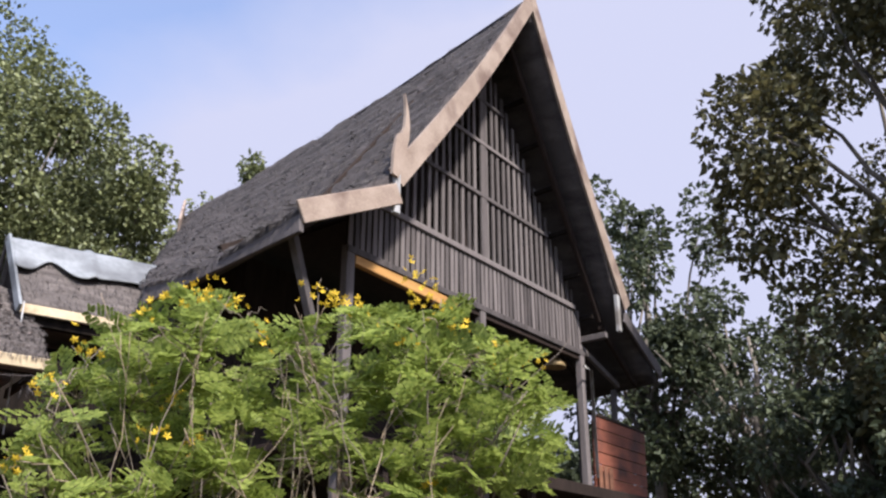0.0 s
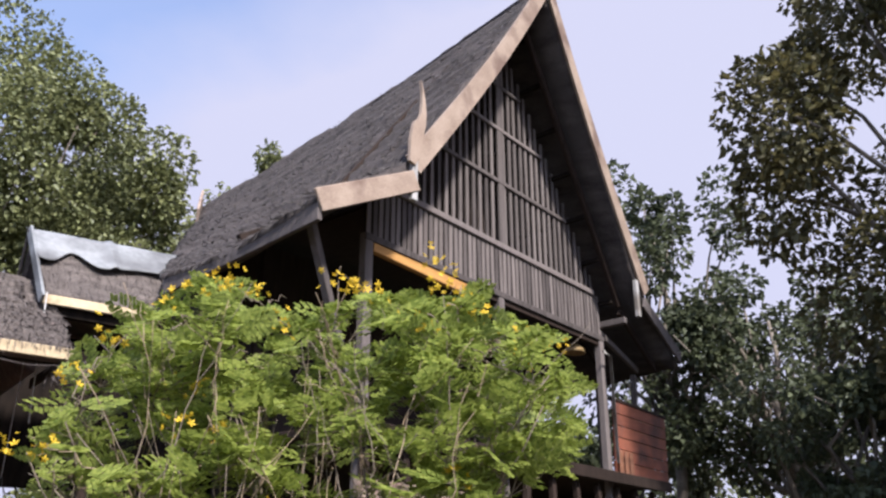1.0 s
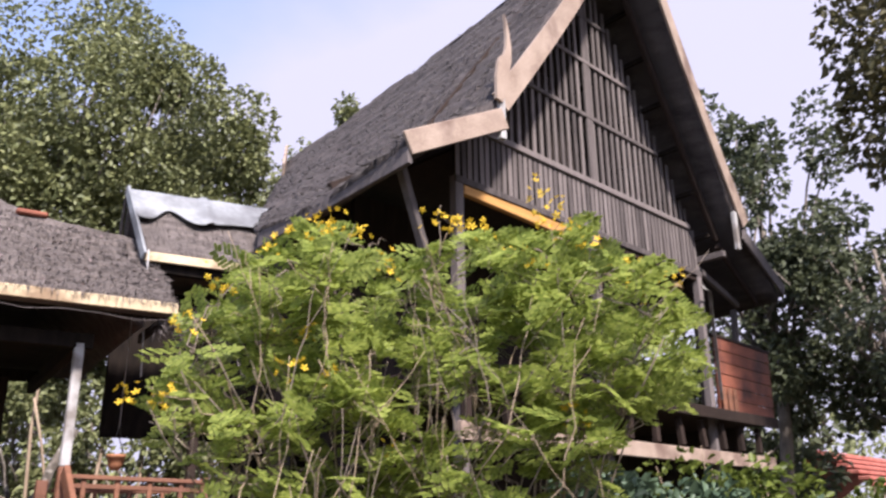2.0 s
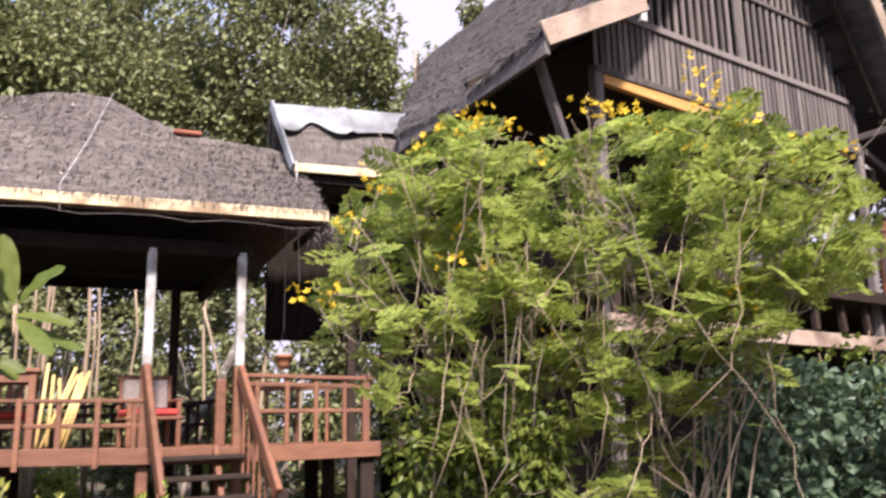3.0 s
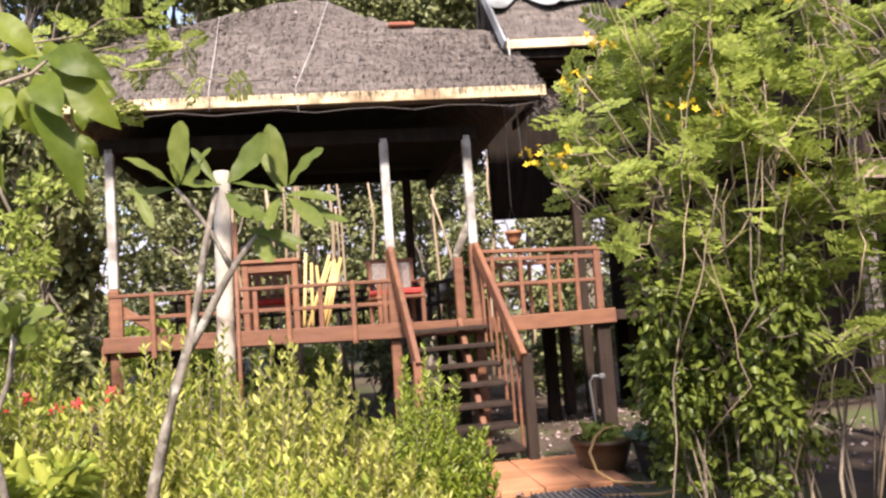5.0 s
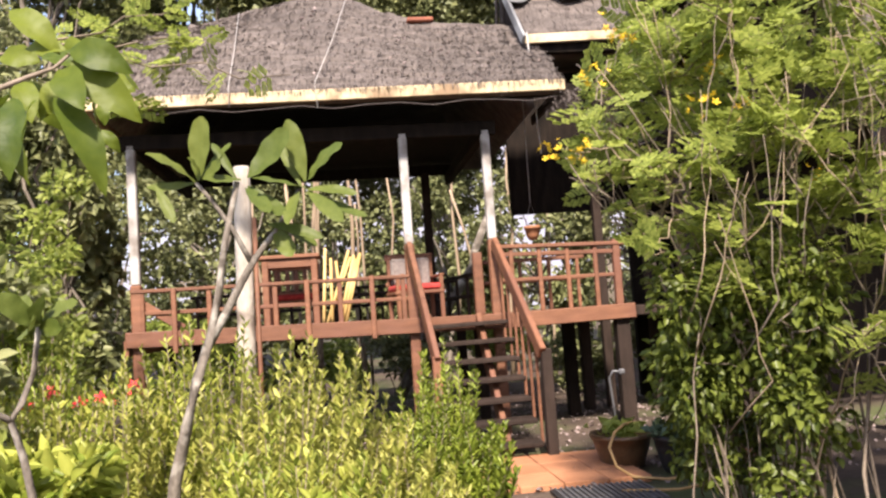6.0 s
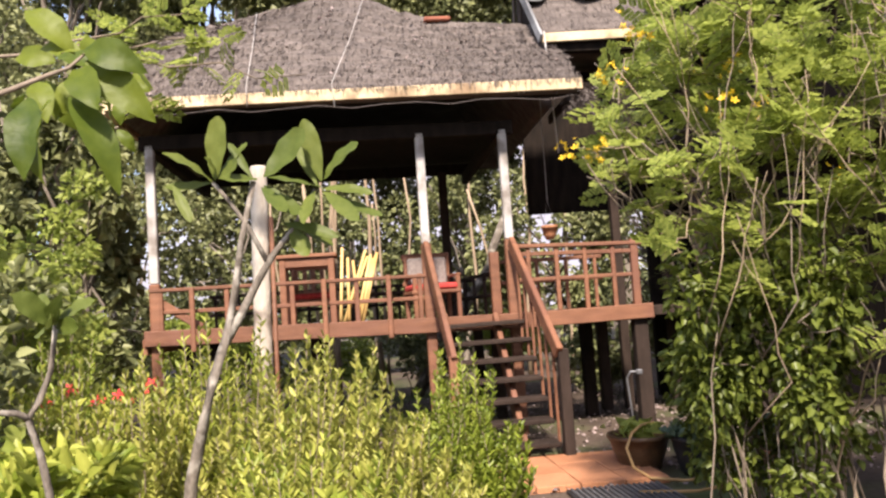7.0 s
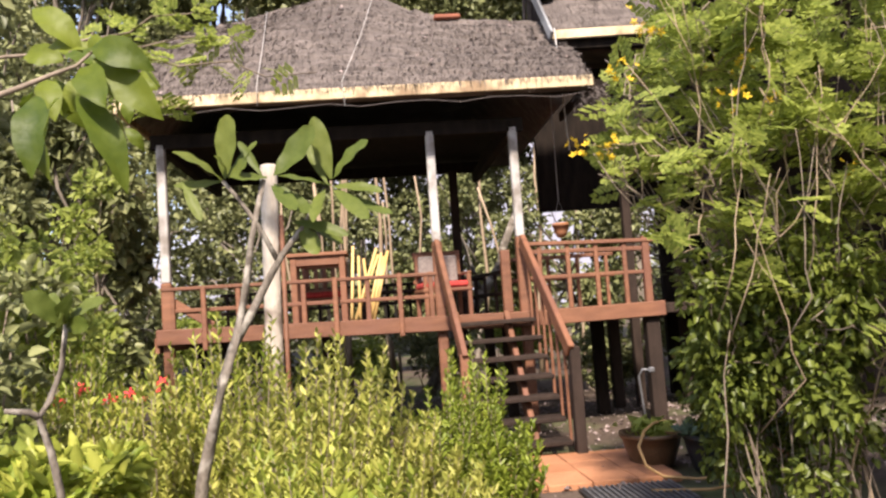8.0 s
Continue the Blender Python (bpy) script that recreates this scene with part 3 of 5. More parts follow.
def build_pavilion():
    p = thing("pavilion", "open wooden pavilion on stilts with hipped grey-brown thatched roof", "pavilion", at=(-0.6, PY + 1.8, 0))
    # thatch: front face with the high hip and the lower wing
    left = [(-2.1, 8.0, 5.1), (-2.5, 7.6, 4.8), (-2.8, 7.2, 4.5), (-2.98, 6.62, 3.86)]
    right = [(2.05, 7.9, 5.0), (2.14, 7.6, 4.7), (2.24, 7.2, 4.42), (2.18, 6.62, 3.92)]
    grid = np.array(lerp_rows(left, right, 64, 72))
    for i in range(72):
        # crest: rounded high hip on one side, lower wing on the other
        crest = np.interp(grid[0, i, 0], (-2.1, -1.3, -0.8, -0.45, -0.1, 0.4, 0.83, 1.8, 2.05), (5.1, 5.45, 5.70, 5.76, 5.70, 5.32, 5.06, 4.98, 4.94))
        for j in range(64):
            x, v = grid[j, i, 0], j / 63
            eave = 3.86 + 0.015 * (x + 3.2) / 5.4
            y_top = 6.62 + (crest - eave) / 0.875
            grid[j, i, 2] = crest + (eave - crest) * v - (0.06 - 0.22 * (1 - i / 71) ** 4) * math.sin(math.pi * v)
            grid[j, i, 1] = y_top + (6.62 - y_top) * v
    me, top, nrm = thatch_sheet(grid, 0.14, M_THATCH, 0.034, 7, 9)
    roof = part("roof", me, None, p, "grey-brown thatch with straw ends")
    part("straw", straw_on(top, nrm, M_STRAW, 71, 15000, 0.10, 0.03), None, roof)
    rl = np.random.default_rng(72)
    jj, ii = rl.integers(3, 63, 120), rl.integers(1, 71, 120)
    fl = part("fallen_leaf_scatter", leaf_mesh(top[jj, ii] + nrm[jj, ii] * 0.02 + rl.normal(0, 0.03, (120, 3)) * np.array([1, 1, 0]), rl.normal(0, 1, (120, 3)) * np.array([1, 0.6, 0.5]), rl.uniform(0.03, 0.075, 120), 0.33, M_LITTER, rl), None, roof, "pale fallen leaves on the thatch")
    tagged(fl, kind="stuff")
    def plain(a, b, seed):
        m, t_, n_ = thatch_sheet(lerp_rows(a, b, 14, 16), 0.14, M_THATCH, 0.04, seed)
        part("roof", m, None, p, "grey-brown thatch")
    plain([(-2.1, 8.05, 5.05), (-2.98, 6.66, 3.84)], [(-1.2, 8.8, 5.4), (-2.98, 11.6, 3.86)], 8)
    plain([(-1.2, 8.8, 5.45), (-2.98, 11.6, 3.86)], [(0.2, 8.75, 5.5), (2.2, 11.6, 3.9)], 9)
    plain([(0.2, 8.75, 5.45), (2.2, 11.6, 3.9)], [(1.9, 7.95, 4.95), (2.2, 8.0, 3.95)], 10)
    part("ridge_tile", box(bmesh.new(), (0.62, 7.92, 5.07), (0.96, 8.08, 5.13), 0.02), M_REDPLANK, p, "dark red ridge patch")
    # fascia under the thatch, battens, cords
    part("fascia", beam((-2.95, 6.60, 3.815), (2.22, 6.60, 3.845), 0.04, 0.125), M_CREAM, p, "cream painted fascia board")
    part("fascia", beam((-2.95, 6.60, 3.80), (-2.95, 11.6, 3.80), 0.04, 0.15), M_CREAM, p, "cream painted fascia board")
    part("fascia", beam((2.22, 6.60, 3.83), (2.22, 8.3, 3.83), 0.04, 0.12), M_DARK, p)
    rng = np.random.default_rng(17)
    n = 1500
    pos = np.stack([rng.uniform(-2.92, 2.2, n), rng.uniform(6.56, 6.63, n), 3.90 + rng.uniform(-0.01, 0.09, n)], 1)
    d = np.stack([rng.normal(0, 0.25, n), -0.35 + rng.normal(0, 0.15, n), -0.8 + rng.normal(0, 0.2, n)], 1)
    part("straw_fringe", leaf_mesh(pos, d, rng.uniform(0.03, 0.10, n), 0.06, M_STRAW, rng, 0.01, 0.02), None, roof)
    pos = np.stack([rng.uniform(2.05, 2.4, 260), rng.uniform(6.6, 7.0, 260), 3.72 + rng.uniform(-0.1, 0.12, 260)], 1)
    d = rng.normal(0, 0.6, (260, 3)) + np.array([0.4, -0.3, -0.6])
    part("straw_fringe", leaf_mesh(pos, d, rng.uniform(0.06, 0.18, 260), 0.05, M_STRAW, rng, 0.01, 0.02), None, roof)
    part("cord", tube_mesh([[((-1.48, 8.2, 5.34), 0.004), ((-1.47, 7.4, 4.62), 0.004), ((-1.46, 6.56, 3.95), 0.004), ((-1.46, 6.55, 3.72), 0.005)]], M_CORD, 5), None, p)
    part("cord", tube_mesh([[((-0.08, 8.62, 5.74), 0.004), ((-0.32, 7.6, 4.78), 0.004), ((-0.55, 6.56, 3.95), 0.004), ((-0.53, 6.55, 3.68), 0.009)]], M_CORD, 5), None, p)
    cable = [((-2.85 + 5.0 * i / 14, 6.57, 3.72 - 0.05 * math.sin(i * 1.1) ** 2), 0.004) for i in range(15)]
    part("cable", tube_mesh([cable], M_GREY, 5), None, p)
    # ceiling boards and ties; their near-black colour stands for the inside shade
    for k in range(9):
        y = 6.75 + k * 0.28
        part("batten", beam((-2.8 + 0.3 * k / 8, y, 3.73 + (min(y, 7.8) - 6.62) * 0.8), (2.0, y, 3.73 + (min(y, 7.8) - 6.62) * 0.8), 0.05, 0.04), M_SHADEWOOD, p)
    part("lining", mesh_from([(-2.75, 6.72, 3.76), (2.1, 6.72, 3.78), (1.7, 7.9, 4.75), (-1.3, 8.3, 5.1), (-2.75, 6.75, 3.72), (2.1, 6.75, 3.74), (1.7, 7.93, 4.71), (-1.3, 8.33, 5.06)], [(3, 2, 1, 0), (4, 5, 6, 7), (0, 1, 5, 4), (1, 2, 6, 5), (2, 3, 7, 6), (3, 0, 4, 7)], M_SHADEWOOD), None, p)
    for xx in (-2.6, -1.6, -0.6, 0.4, 1.36):
        part("rafter", beam((xx, 6.78, 3.80), (xx * 0.7 - 0.1, 8.0, 4.86), 0.06, 0.10), M_DECK, p)
    part("ceiling", box(bmesh.new(), (-2.7, 8.3, 3.78), (1.6, 11.2, 3.81), 0), M_SHADEWOOD, p)
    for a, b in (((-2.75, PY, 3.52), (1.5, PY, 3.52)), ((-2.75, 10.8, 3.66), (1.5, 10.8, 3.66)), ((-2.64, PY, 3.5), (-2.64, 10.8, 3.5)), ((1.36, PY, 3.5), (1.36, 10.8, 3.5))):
        part("tie_beam", beam(a, b, 0.10, 0.16), M_SHADEWOOD, p)
    # posts: white above, wood below
    for xx in (-2.64, 0.40, 1.37):
        zc = 1.95 if xx < -1 else 2.22
        post = part("post", beam((xx, PY, zc), (xx, PY, 3.5), 0.10, 0.10, 0.012), M_WHITE, p, "white painted post")
        part("post_foot", beam((xx, PY, 0), (xx, PY, zc), 0.115, 0.115, 0.012), M_DECK, post)
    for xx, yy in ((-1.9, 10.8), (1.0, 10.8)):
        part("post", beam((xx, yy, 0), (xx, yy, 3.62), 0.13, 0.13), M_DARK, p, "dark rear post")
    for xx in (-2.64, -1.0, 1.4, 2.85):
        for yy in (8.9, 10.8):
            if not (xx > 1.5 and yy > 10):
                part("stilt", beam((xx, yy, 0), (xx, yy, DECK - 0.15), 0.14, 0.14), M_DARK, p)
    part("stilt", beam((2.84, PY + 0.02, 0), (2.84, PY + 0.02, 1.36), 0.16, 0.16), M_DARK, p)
    # near-black colour gives this stilt the shade under the landing
    part("stilt", beam((2.5, 8.4, 0), (2.5, 8.4, 1.3), 0.15, 0.15), M_SHADEWOOD, p)
    # deck
    for k in range(26):
        yy = PY - 0.02 + k * 0.14
        part("deck_board", beam((-2.75, yy, DECK - 0.015), (2.95 if k < 12 else 1.45, yy, DECK - 0.015), 0.13, 0.03, 0.004), M_DECK, p)
    part("edge_beam", beam((-2.75, PY - 0.11, DECK - 0.01), (1.45, PY - 0.11, DECK - 0.09), 0.05, 0.17), M_DECK, p)
    part("edge_beam", beam((1.45, PY - 0.11, DECK - 0.09), (2.98, PY - 0.11, DECK - 0.07), 0.05, 0.17), M_DECK, p)
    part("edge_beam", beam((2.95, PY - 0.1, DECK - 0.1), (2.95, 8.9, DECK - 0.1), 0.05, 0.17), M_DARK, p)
    part("edge_beam", beam((-2.75, PY - 0.1, DECK - 0.1), (-2.75, 10.9, DECK - 0.1), 0.05, 0.17), M_DECK, p)
    # front railing, left part
    part("handrail", beam((-2.7, PY - 0.02, 1.88), (0.38, PY - 0.02, 1.86), 0.10, 0.04), M_DECK, p)
    part("mid_rail", beam((-2.7, PY - 0.02, 1.64), (0.38, PY - 0.02, 1.61), 0.035, 0.045), M_DECK, p)
    for k in range(9):
        xx = -2.58 + k * 0.36
        lo = DECK - 0.18 if k % 2 else DECK
        part("baluster", beam((xx, PY - 0.14 if k % 2 else PY - 0.03, lo), (xx, PY - 0.14 if k % 2 else PY - 0.03, 1.89), 0.055, 0.05), M_DECK, p)
    # landing railing, right part
    part("handrail", beam((1.42, PY + 0.02, 2.13), (2.94, PY + 0.02, 2.09), 0.11, 0.045), M_DECK, p)
    part("mid_rail", beam((1.42, PY + 0.02, 2.04), (2.9, PY + 0.02, 2.00), 0.04, 0.05), M_DECK, p)
    part("mid_rail", beam((1.42, PY + 0.02, 1.74), (2.9, PY + 0.02, 1.73), 0.04, 0.045), M_DECK, p)
    for k in range(4):
        xx = 1.58 + k * 0.335
        part("baluster", beam((xx, PY + 0.02, DECK), (xx, PY + 0.02, 2.1), 0.05, 0.05), M_DECK, p)
    part("newel", beam((2.84, PY + 0.02, DECK), (2.84, PY + 0.02, 2.14), 0.085, 0.085), M_DECK, p)
    part("newel", beam((1.22, PY + 0.3, DECK), (1.22, PY + 0.3, 2.1), 0.11, 0.11), M_DECK, p)
    # rear railings, mostly in darker wood than the front ones
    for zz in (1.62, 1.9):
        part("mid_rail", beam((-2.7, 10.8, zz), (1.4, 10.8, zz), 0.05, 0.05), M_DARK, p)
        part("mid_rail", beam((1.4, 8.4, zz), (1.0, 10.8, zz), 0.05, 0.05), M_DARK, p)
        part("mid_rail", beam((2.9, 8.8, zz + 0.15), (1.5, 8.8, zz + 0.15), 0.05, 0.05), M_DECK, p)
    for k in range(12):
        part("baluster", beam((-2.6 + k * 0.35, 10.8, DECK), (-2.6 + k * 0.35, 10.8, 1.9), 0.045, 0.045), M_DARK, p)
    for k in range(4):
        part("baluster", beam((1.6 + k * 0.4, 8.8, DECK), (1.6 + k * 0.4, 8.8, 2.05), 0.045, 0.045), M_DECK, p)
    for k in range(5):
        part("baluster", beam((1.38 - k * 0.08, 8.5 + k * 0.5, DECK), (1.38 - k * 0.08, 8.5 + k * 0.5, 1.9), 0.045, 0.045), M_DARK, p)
    part("slat", beam((-2.6, PY, 1.75), (-2.15, PY, 1.45), 0.03, 0.09), M_DECK, p)
    return p


set_out(build_pavilion(), PAVILION)


def build_stairs():
    s = thing("stairs", "open wooden stairs with dark treads and a slanting handrail", "stairs", at=(0.95, 6.4, 0))
    x0, x1 = 0.52, 1.42
    n = 7
    for i in range(n - 0):
        z = 0.06 + (i + 0.0) * 0.19
        y = 5.95 + i * 0.165
        part("tread", beam((x0, y, z + 0.07), (x1, y, z + 0.08), 0.24, 0.045, 0.008), M_DARK, s)
    part("stringer", beam((0.55, 5.9, 0.0), (0.55, 7.1, 1.36), 0.05, 0.2), M_DECK, s)
    part("stringer", beam((1.12, 6.0, 0.0), (1.12, 7.12, 1.34), 0.06, 0.18), M_DECK, s)
    part("newel", beam((1.50, 5.86, 0), (1.50, 5.86, 1.02), 0.10, 0.10), M_DARK, s)
    part("handrail", beam((1.36, 7.08, 2.18), (1.46, 5.83, 0.98), 0.06, 0.14), M_DECK, s, "worn slanting handrail board")
    part("handrail", beam((0.38, 7.1, 2.2), (0.50, 6.2, 0.95), 0.06, 0.14), M_DECK, s, "worn slanting handrail board")
    part("newel", beam((0.50, 6.22, 0), (0.50, 6.22, 1.0), 0.09, 0.09), M_DECK, s)
    for k in range(6):
        q = k / 6
        y = 6.0 + q * 1.05
        part("baluster", beam((1.45 - 0.1 * q, y, 0.12 + q * 1.1), (1.45 - 0.1 * q, y, 1.06 + q * 1.05), 0.03, 0.03), M_DECK, s)
    return s


set_out(build_stairs(), FORECOURT)


def build_link():
    k = thing("link_roof", "small gabled link roof of thatch under a grey tarpaulin", "roof", at=(2.5, 7.4, 0))
    L = [(1.60, 7.65, 5.52), (1.66, 7.3, 5.08), (1.74, 6.92, 4.60)]
    R = [(3.75, 7.65, 5.62), (3.72, 7.3, 5.12), (3.7, 6.92, 4.62)]
    me, top, nrm = thatch_sheet(lerp_rows(L, R, 14, 30), 0.12, M_THATCH, 0.03, 12)
    roof = part("roof", me, None, k, "grey-brown thatch")
    part("straw", straw_on(top, nrm, M_STRAW, 41, 2000, 0.09, 0.03), None, roof)
    me, t_, n_ = thatch_sheet(lerp_rows([(1.60, 7.65, 5.52), (1.7, 8.5, 4.6)], [(3.75, 7.65, 5.6), (3.7, 8.5, 4.6)], 8, 12), 0.1, M_THATCH, 0.03, 13)
    part("roof", me, None, k, "grey-brown thatch")
    # tarpaulin laid over the ridge, wavy lower edge
    g = []
    for j in range(13):
        row = []
        for i in range(41):
            u, v = i / 40, j / 12
            low = 0.50 - 0.30 * math.exp(-((u - 0.22) / 0.10) ** 2) + 0.10 * math.sin(u * 7)
            s = v * low
            a = Vector(L[0]).lerp(Vector(L[2]), s)
            b = Vector(R[0]).lerp(Vector(R[2]), s)
            q = a.lerp(b, u) + Vector((-0.03, -0.05, 0.06))
            q += Vector((0, -0.6, 0.5)) * (0.018 * math.sin(u * 14 + v * 2.2) * (0.3 + v) + (0.035 if 0.44 < u < 0.50 else 0))
            row.append(q)
        g.append(row)
    me, t_, n_ = thatch_sheet(g, 0.012, M_TARP, 0.006, 14)
    part("tarpaulin", me, None, k, "creased grey tarpaulin")
    part("fascia", beam((1.72, 6.88, 4.53), (3.1, 6.88, 4.55), 0.035, 0.11), M_CREAM, k, "cream painted fascia board")
    part("bargeboard", beam((1.57, 7.66, 5.60), (1.70, 6.86, 4.52), 0.04, 0.12), M_TARP, k)
    part("bargeboard", beam((1.57, 7.66, 5.60), (1.66, 8.45, 4.52), 0.04, 0.12), M_GREY, k)
    # the gable end is open; a dark sheet gives its inner shade
    part("gable_panel", mesh_from([(1.75, 7.0, 4.55), (1.72, 8.4, 4.55), (1.66, 7.66, 5.42), (1.79, 7.0, 4.55), (1.76, 8.4, 4.55), (1.70, 7.66, 5.42)], [(0, 1, 2), (3, 5, 4), (0, 3, 4, 1), (1, 4, 5, 2), (2, 5, 3, 0)], M_DARK), None, k, "dark sheet for the shade in the open gable end")
    # passage beams carry the shade under the roof in their near-black colour
    part("beam", beam((1.8, 7.0, 4.44), (4.8, 7.0, 4.44), 0.1, 0.12), M_SHADEWOOD, k)
    part("beam", beam((1.8, 8.3, 4.44), (4.8, 8.3, 4.44), 0.1, 0.12), M_SHADEWOOD, k)
    for xx, yy in ((2.9, 8.3), (3.6, 7.1), (3.6, 8.3)):
        part("post", beam((xx, yy, 0), (xx, yy, 4.5), 0.12, 0.12), M_DARK, k)
    # dark sheets added to give the deep shade of the passage
    part("rear_wall", box(bmesh.new(), (1.9, 9.4, 2.75), (6.2, 9.5, 4.9), 0), M_SHADEWOOD, k, "near-black sheet added for the shade in the passage")
    part("rear_wall", box(bmesh.new(), (3.75, 9.4, 0.0), (6.2, 9.5, 2.74), 0), M_SHADEWOOD, k, "near-black sheet added for the shade in the passage")
    part("passage_floor", box(bmesh.new(), (2.96, 7.4, 1.2), (4.9, 9.4, 1.32), 0.01), M_DARK, k)
    part("rain_pipe", tube_mesh([[((1.74, 6.84, 4.60), 0.009), ((1.76, 6.83, 4.0), 0.009), ((1.80, 6.82, 3.15), 0.009)]], M_CORD, 6), None, k, "hanging rain cord")
    for seed in range(7):
        rng = np.random.default_rng(seed + 200)
        a = np.array([rng.uniform(2.0, 3.2), 6.95 + rng.uniform(-0.05, 0.3), rng.uniform(3.3, 4.4)])
        pts = [(tuple(a + np.array([0.10 * i, 0, -0.10 * i + 0.02 * i * i]) + rng.normal(0, 0.03, 3)), 0.008) for i in range(7)]
        part("cable", tube_mesh([pts], M_GREY, 5), None, k)
    return k


set_out(build_link(), LINK)


# ---- plants ----
def frond_unit(pairs=4, leaflets=4):
    """Leaflet bases, ways and sizes of a twice-feathered frond of length 1 along +x."""
    pos, way, size = [], [], []
    for i in range(pairs):
        s = 0.2 + 0.8 * i / (pairs - 1)
        span = 0.36 * math.sin(math.pi * (0.2 + 0.72 * s)) + 0.06
        for side in (-1, 1):
            d = Vector((0.55, side, -0.12)).normalized()
            for k in range(leaflets):
                q = Vector((s, 0, -0.22 * s * s)) + d * span * (k + 0.6) / leaflets
                for b in (-1, 1):
                    pos.append(q)
                    way.append(Vector((d.x * 0.5 + 0.55 * b * abs(d.y), d.y * 0.5 - side * 0.3 * b * 0.4, 0.0)))
                    size.append(0.175)
    return np.array(pos), np.array(way), np.array(size)


F_POS, F_WAY, F_SIZE = frond_unit()


def fronds_mesh(rng, where, heading, length, mat):
    """All the feathery fronds of a shrub; heading gives each one's way."""
    n = len(where)
    x = heading / np.linalg.norm(heading, axis=1, keepdims=True)
    up = np.array([0, 0, 1.0]) + rng.normal(0, 0.5, (n, 3))
    y = np.cross(up, x)
    y /= np.linalg.norm(y, axis=1, keepdims=True)
    z = np.cross(x, y)
    B = np.stack([x, y, z], 1)                       # rows are axes
    P = np.einsum('ka,nab->nkb', F_POS, B) * length[:, None, None] + where[:, None, :]
    Wd = np.einsum('ka,nab->nkb', F_WAY, B)
    N = np.repeat(z[:, None, :], len(F_POS), 1)
    S = (F_SIZE[None, :] * length[:, None])[..., None]
    Wd = Wd / np.linalg.norm(Wd, axis=2, keepdims=True)
    side = np.cross(N, Wd)
    v = np.empty((*P.shape[:2], 4, 3))
    v[:, :, 0] = P
    v[:, :, 1] = P + Wd * S * 0.5 + side * S * 0.34
    v[:, :, 2] = P + Wd * S
    v[:, :, 3] = P + Wd * S * 0.5 - side * S * 0.34
    k = v.shape[0] * v.shape[1]
    f = np.arange(k * 4).reshape(k, 4)
    return fast_mesh(v.reshape(-1, 3), f, mat)


def flower_shape(mat, petals=5, r=0.022):
    """One open flower of five cupped petals, joined in the middle."""
    vs, fs = [(0, 0, 0)], []
    for k in range(petals):
        a = 2 * math.pi * k / petals
        for q, rr, z in ((-0.42, 0.62, 0.22), (0.0, 1.05, 0.42), (0.42, 0.62, 0.22)):
            vs.append((r * rr * math.cos(a + q), r * rr * math.sin(a + q), r * z))
        b = 1 + k * 3
        fs += [(0, b, b + 1), (0, b + 1, b + 2)]
    return mesh_from(vs, fs, mat)


YELLOW_FLOWER, RED_FLOWER = flower_shape(M_FLOWER), flower_shape(M_RED, 5, 0.03)


def flower_cluster(rng, centre, r, n, shape, parent):
    for _ in range(n):
        p = np.array(centre) + rng.normal(0, r, 3) * np.array([1, 1, 0.8])
        o = part("flower", shape, None, parent)
        o.location = Vector(p) - parent.location
        o.rotation_euler = (rng.uniform(-1.3, 1.3), rng.uniform(-1.3, 1.3), rng.uniform(0, 6))
        s = rng.uniform(0.8, 1.4)
        o.scale = (s, s, s)


def polar(az, d, z):
    a = radians(bearing(az))
    return np.array([0.15 + PACE * d * math.sin(a), -0.10 + PACE * d * math.cos(a), z])


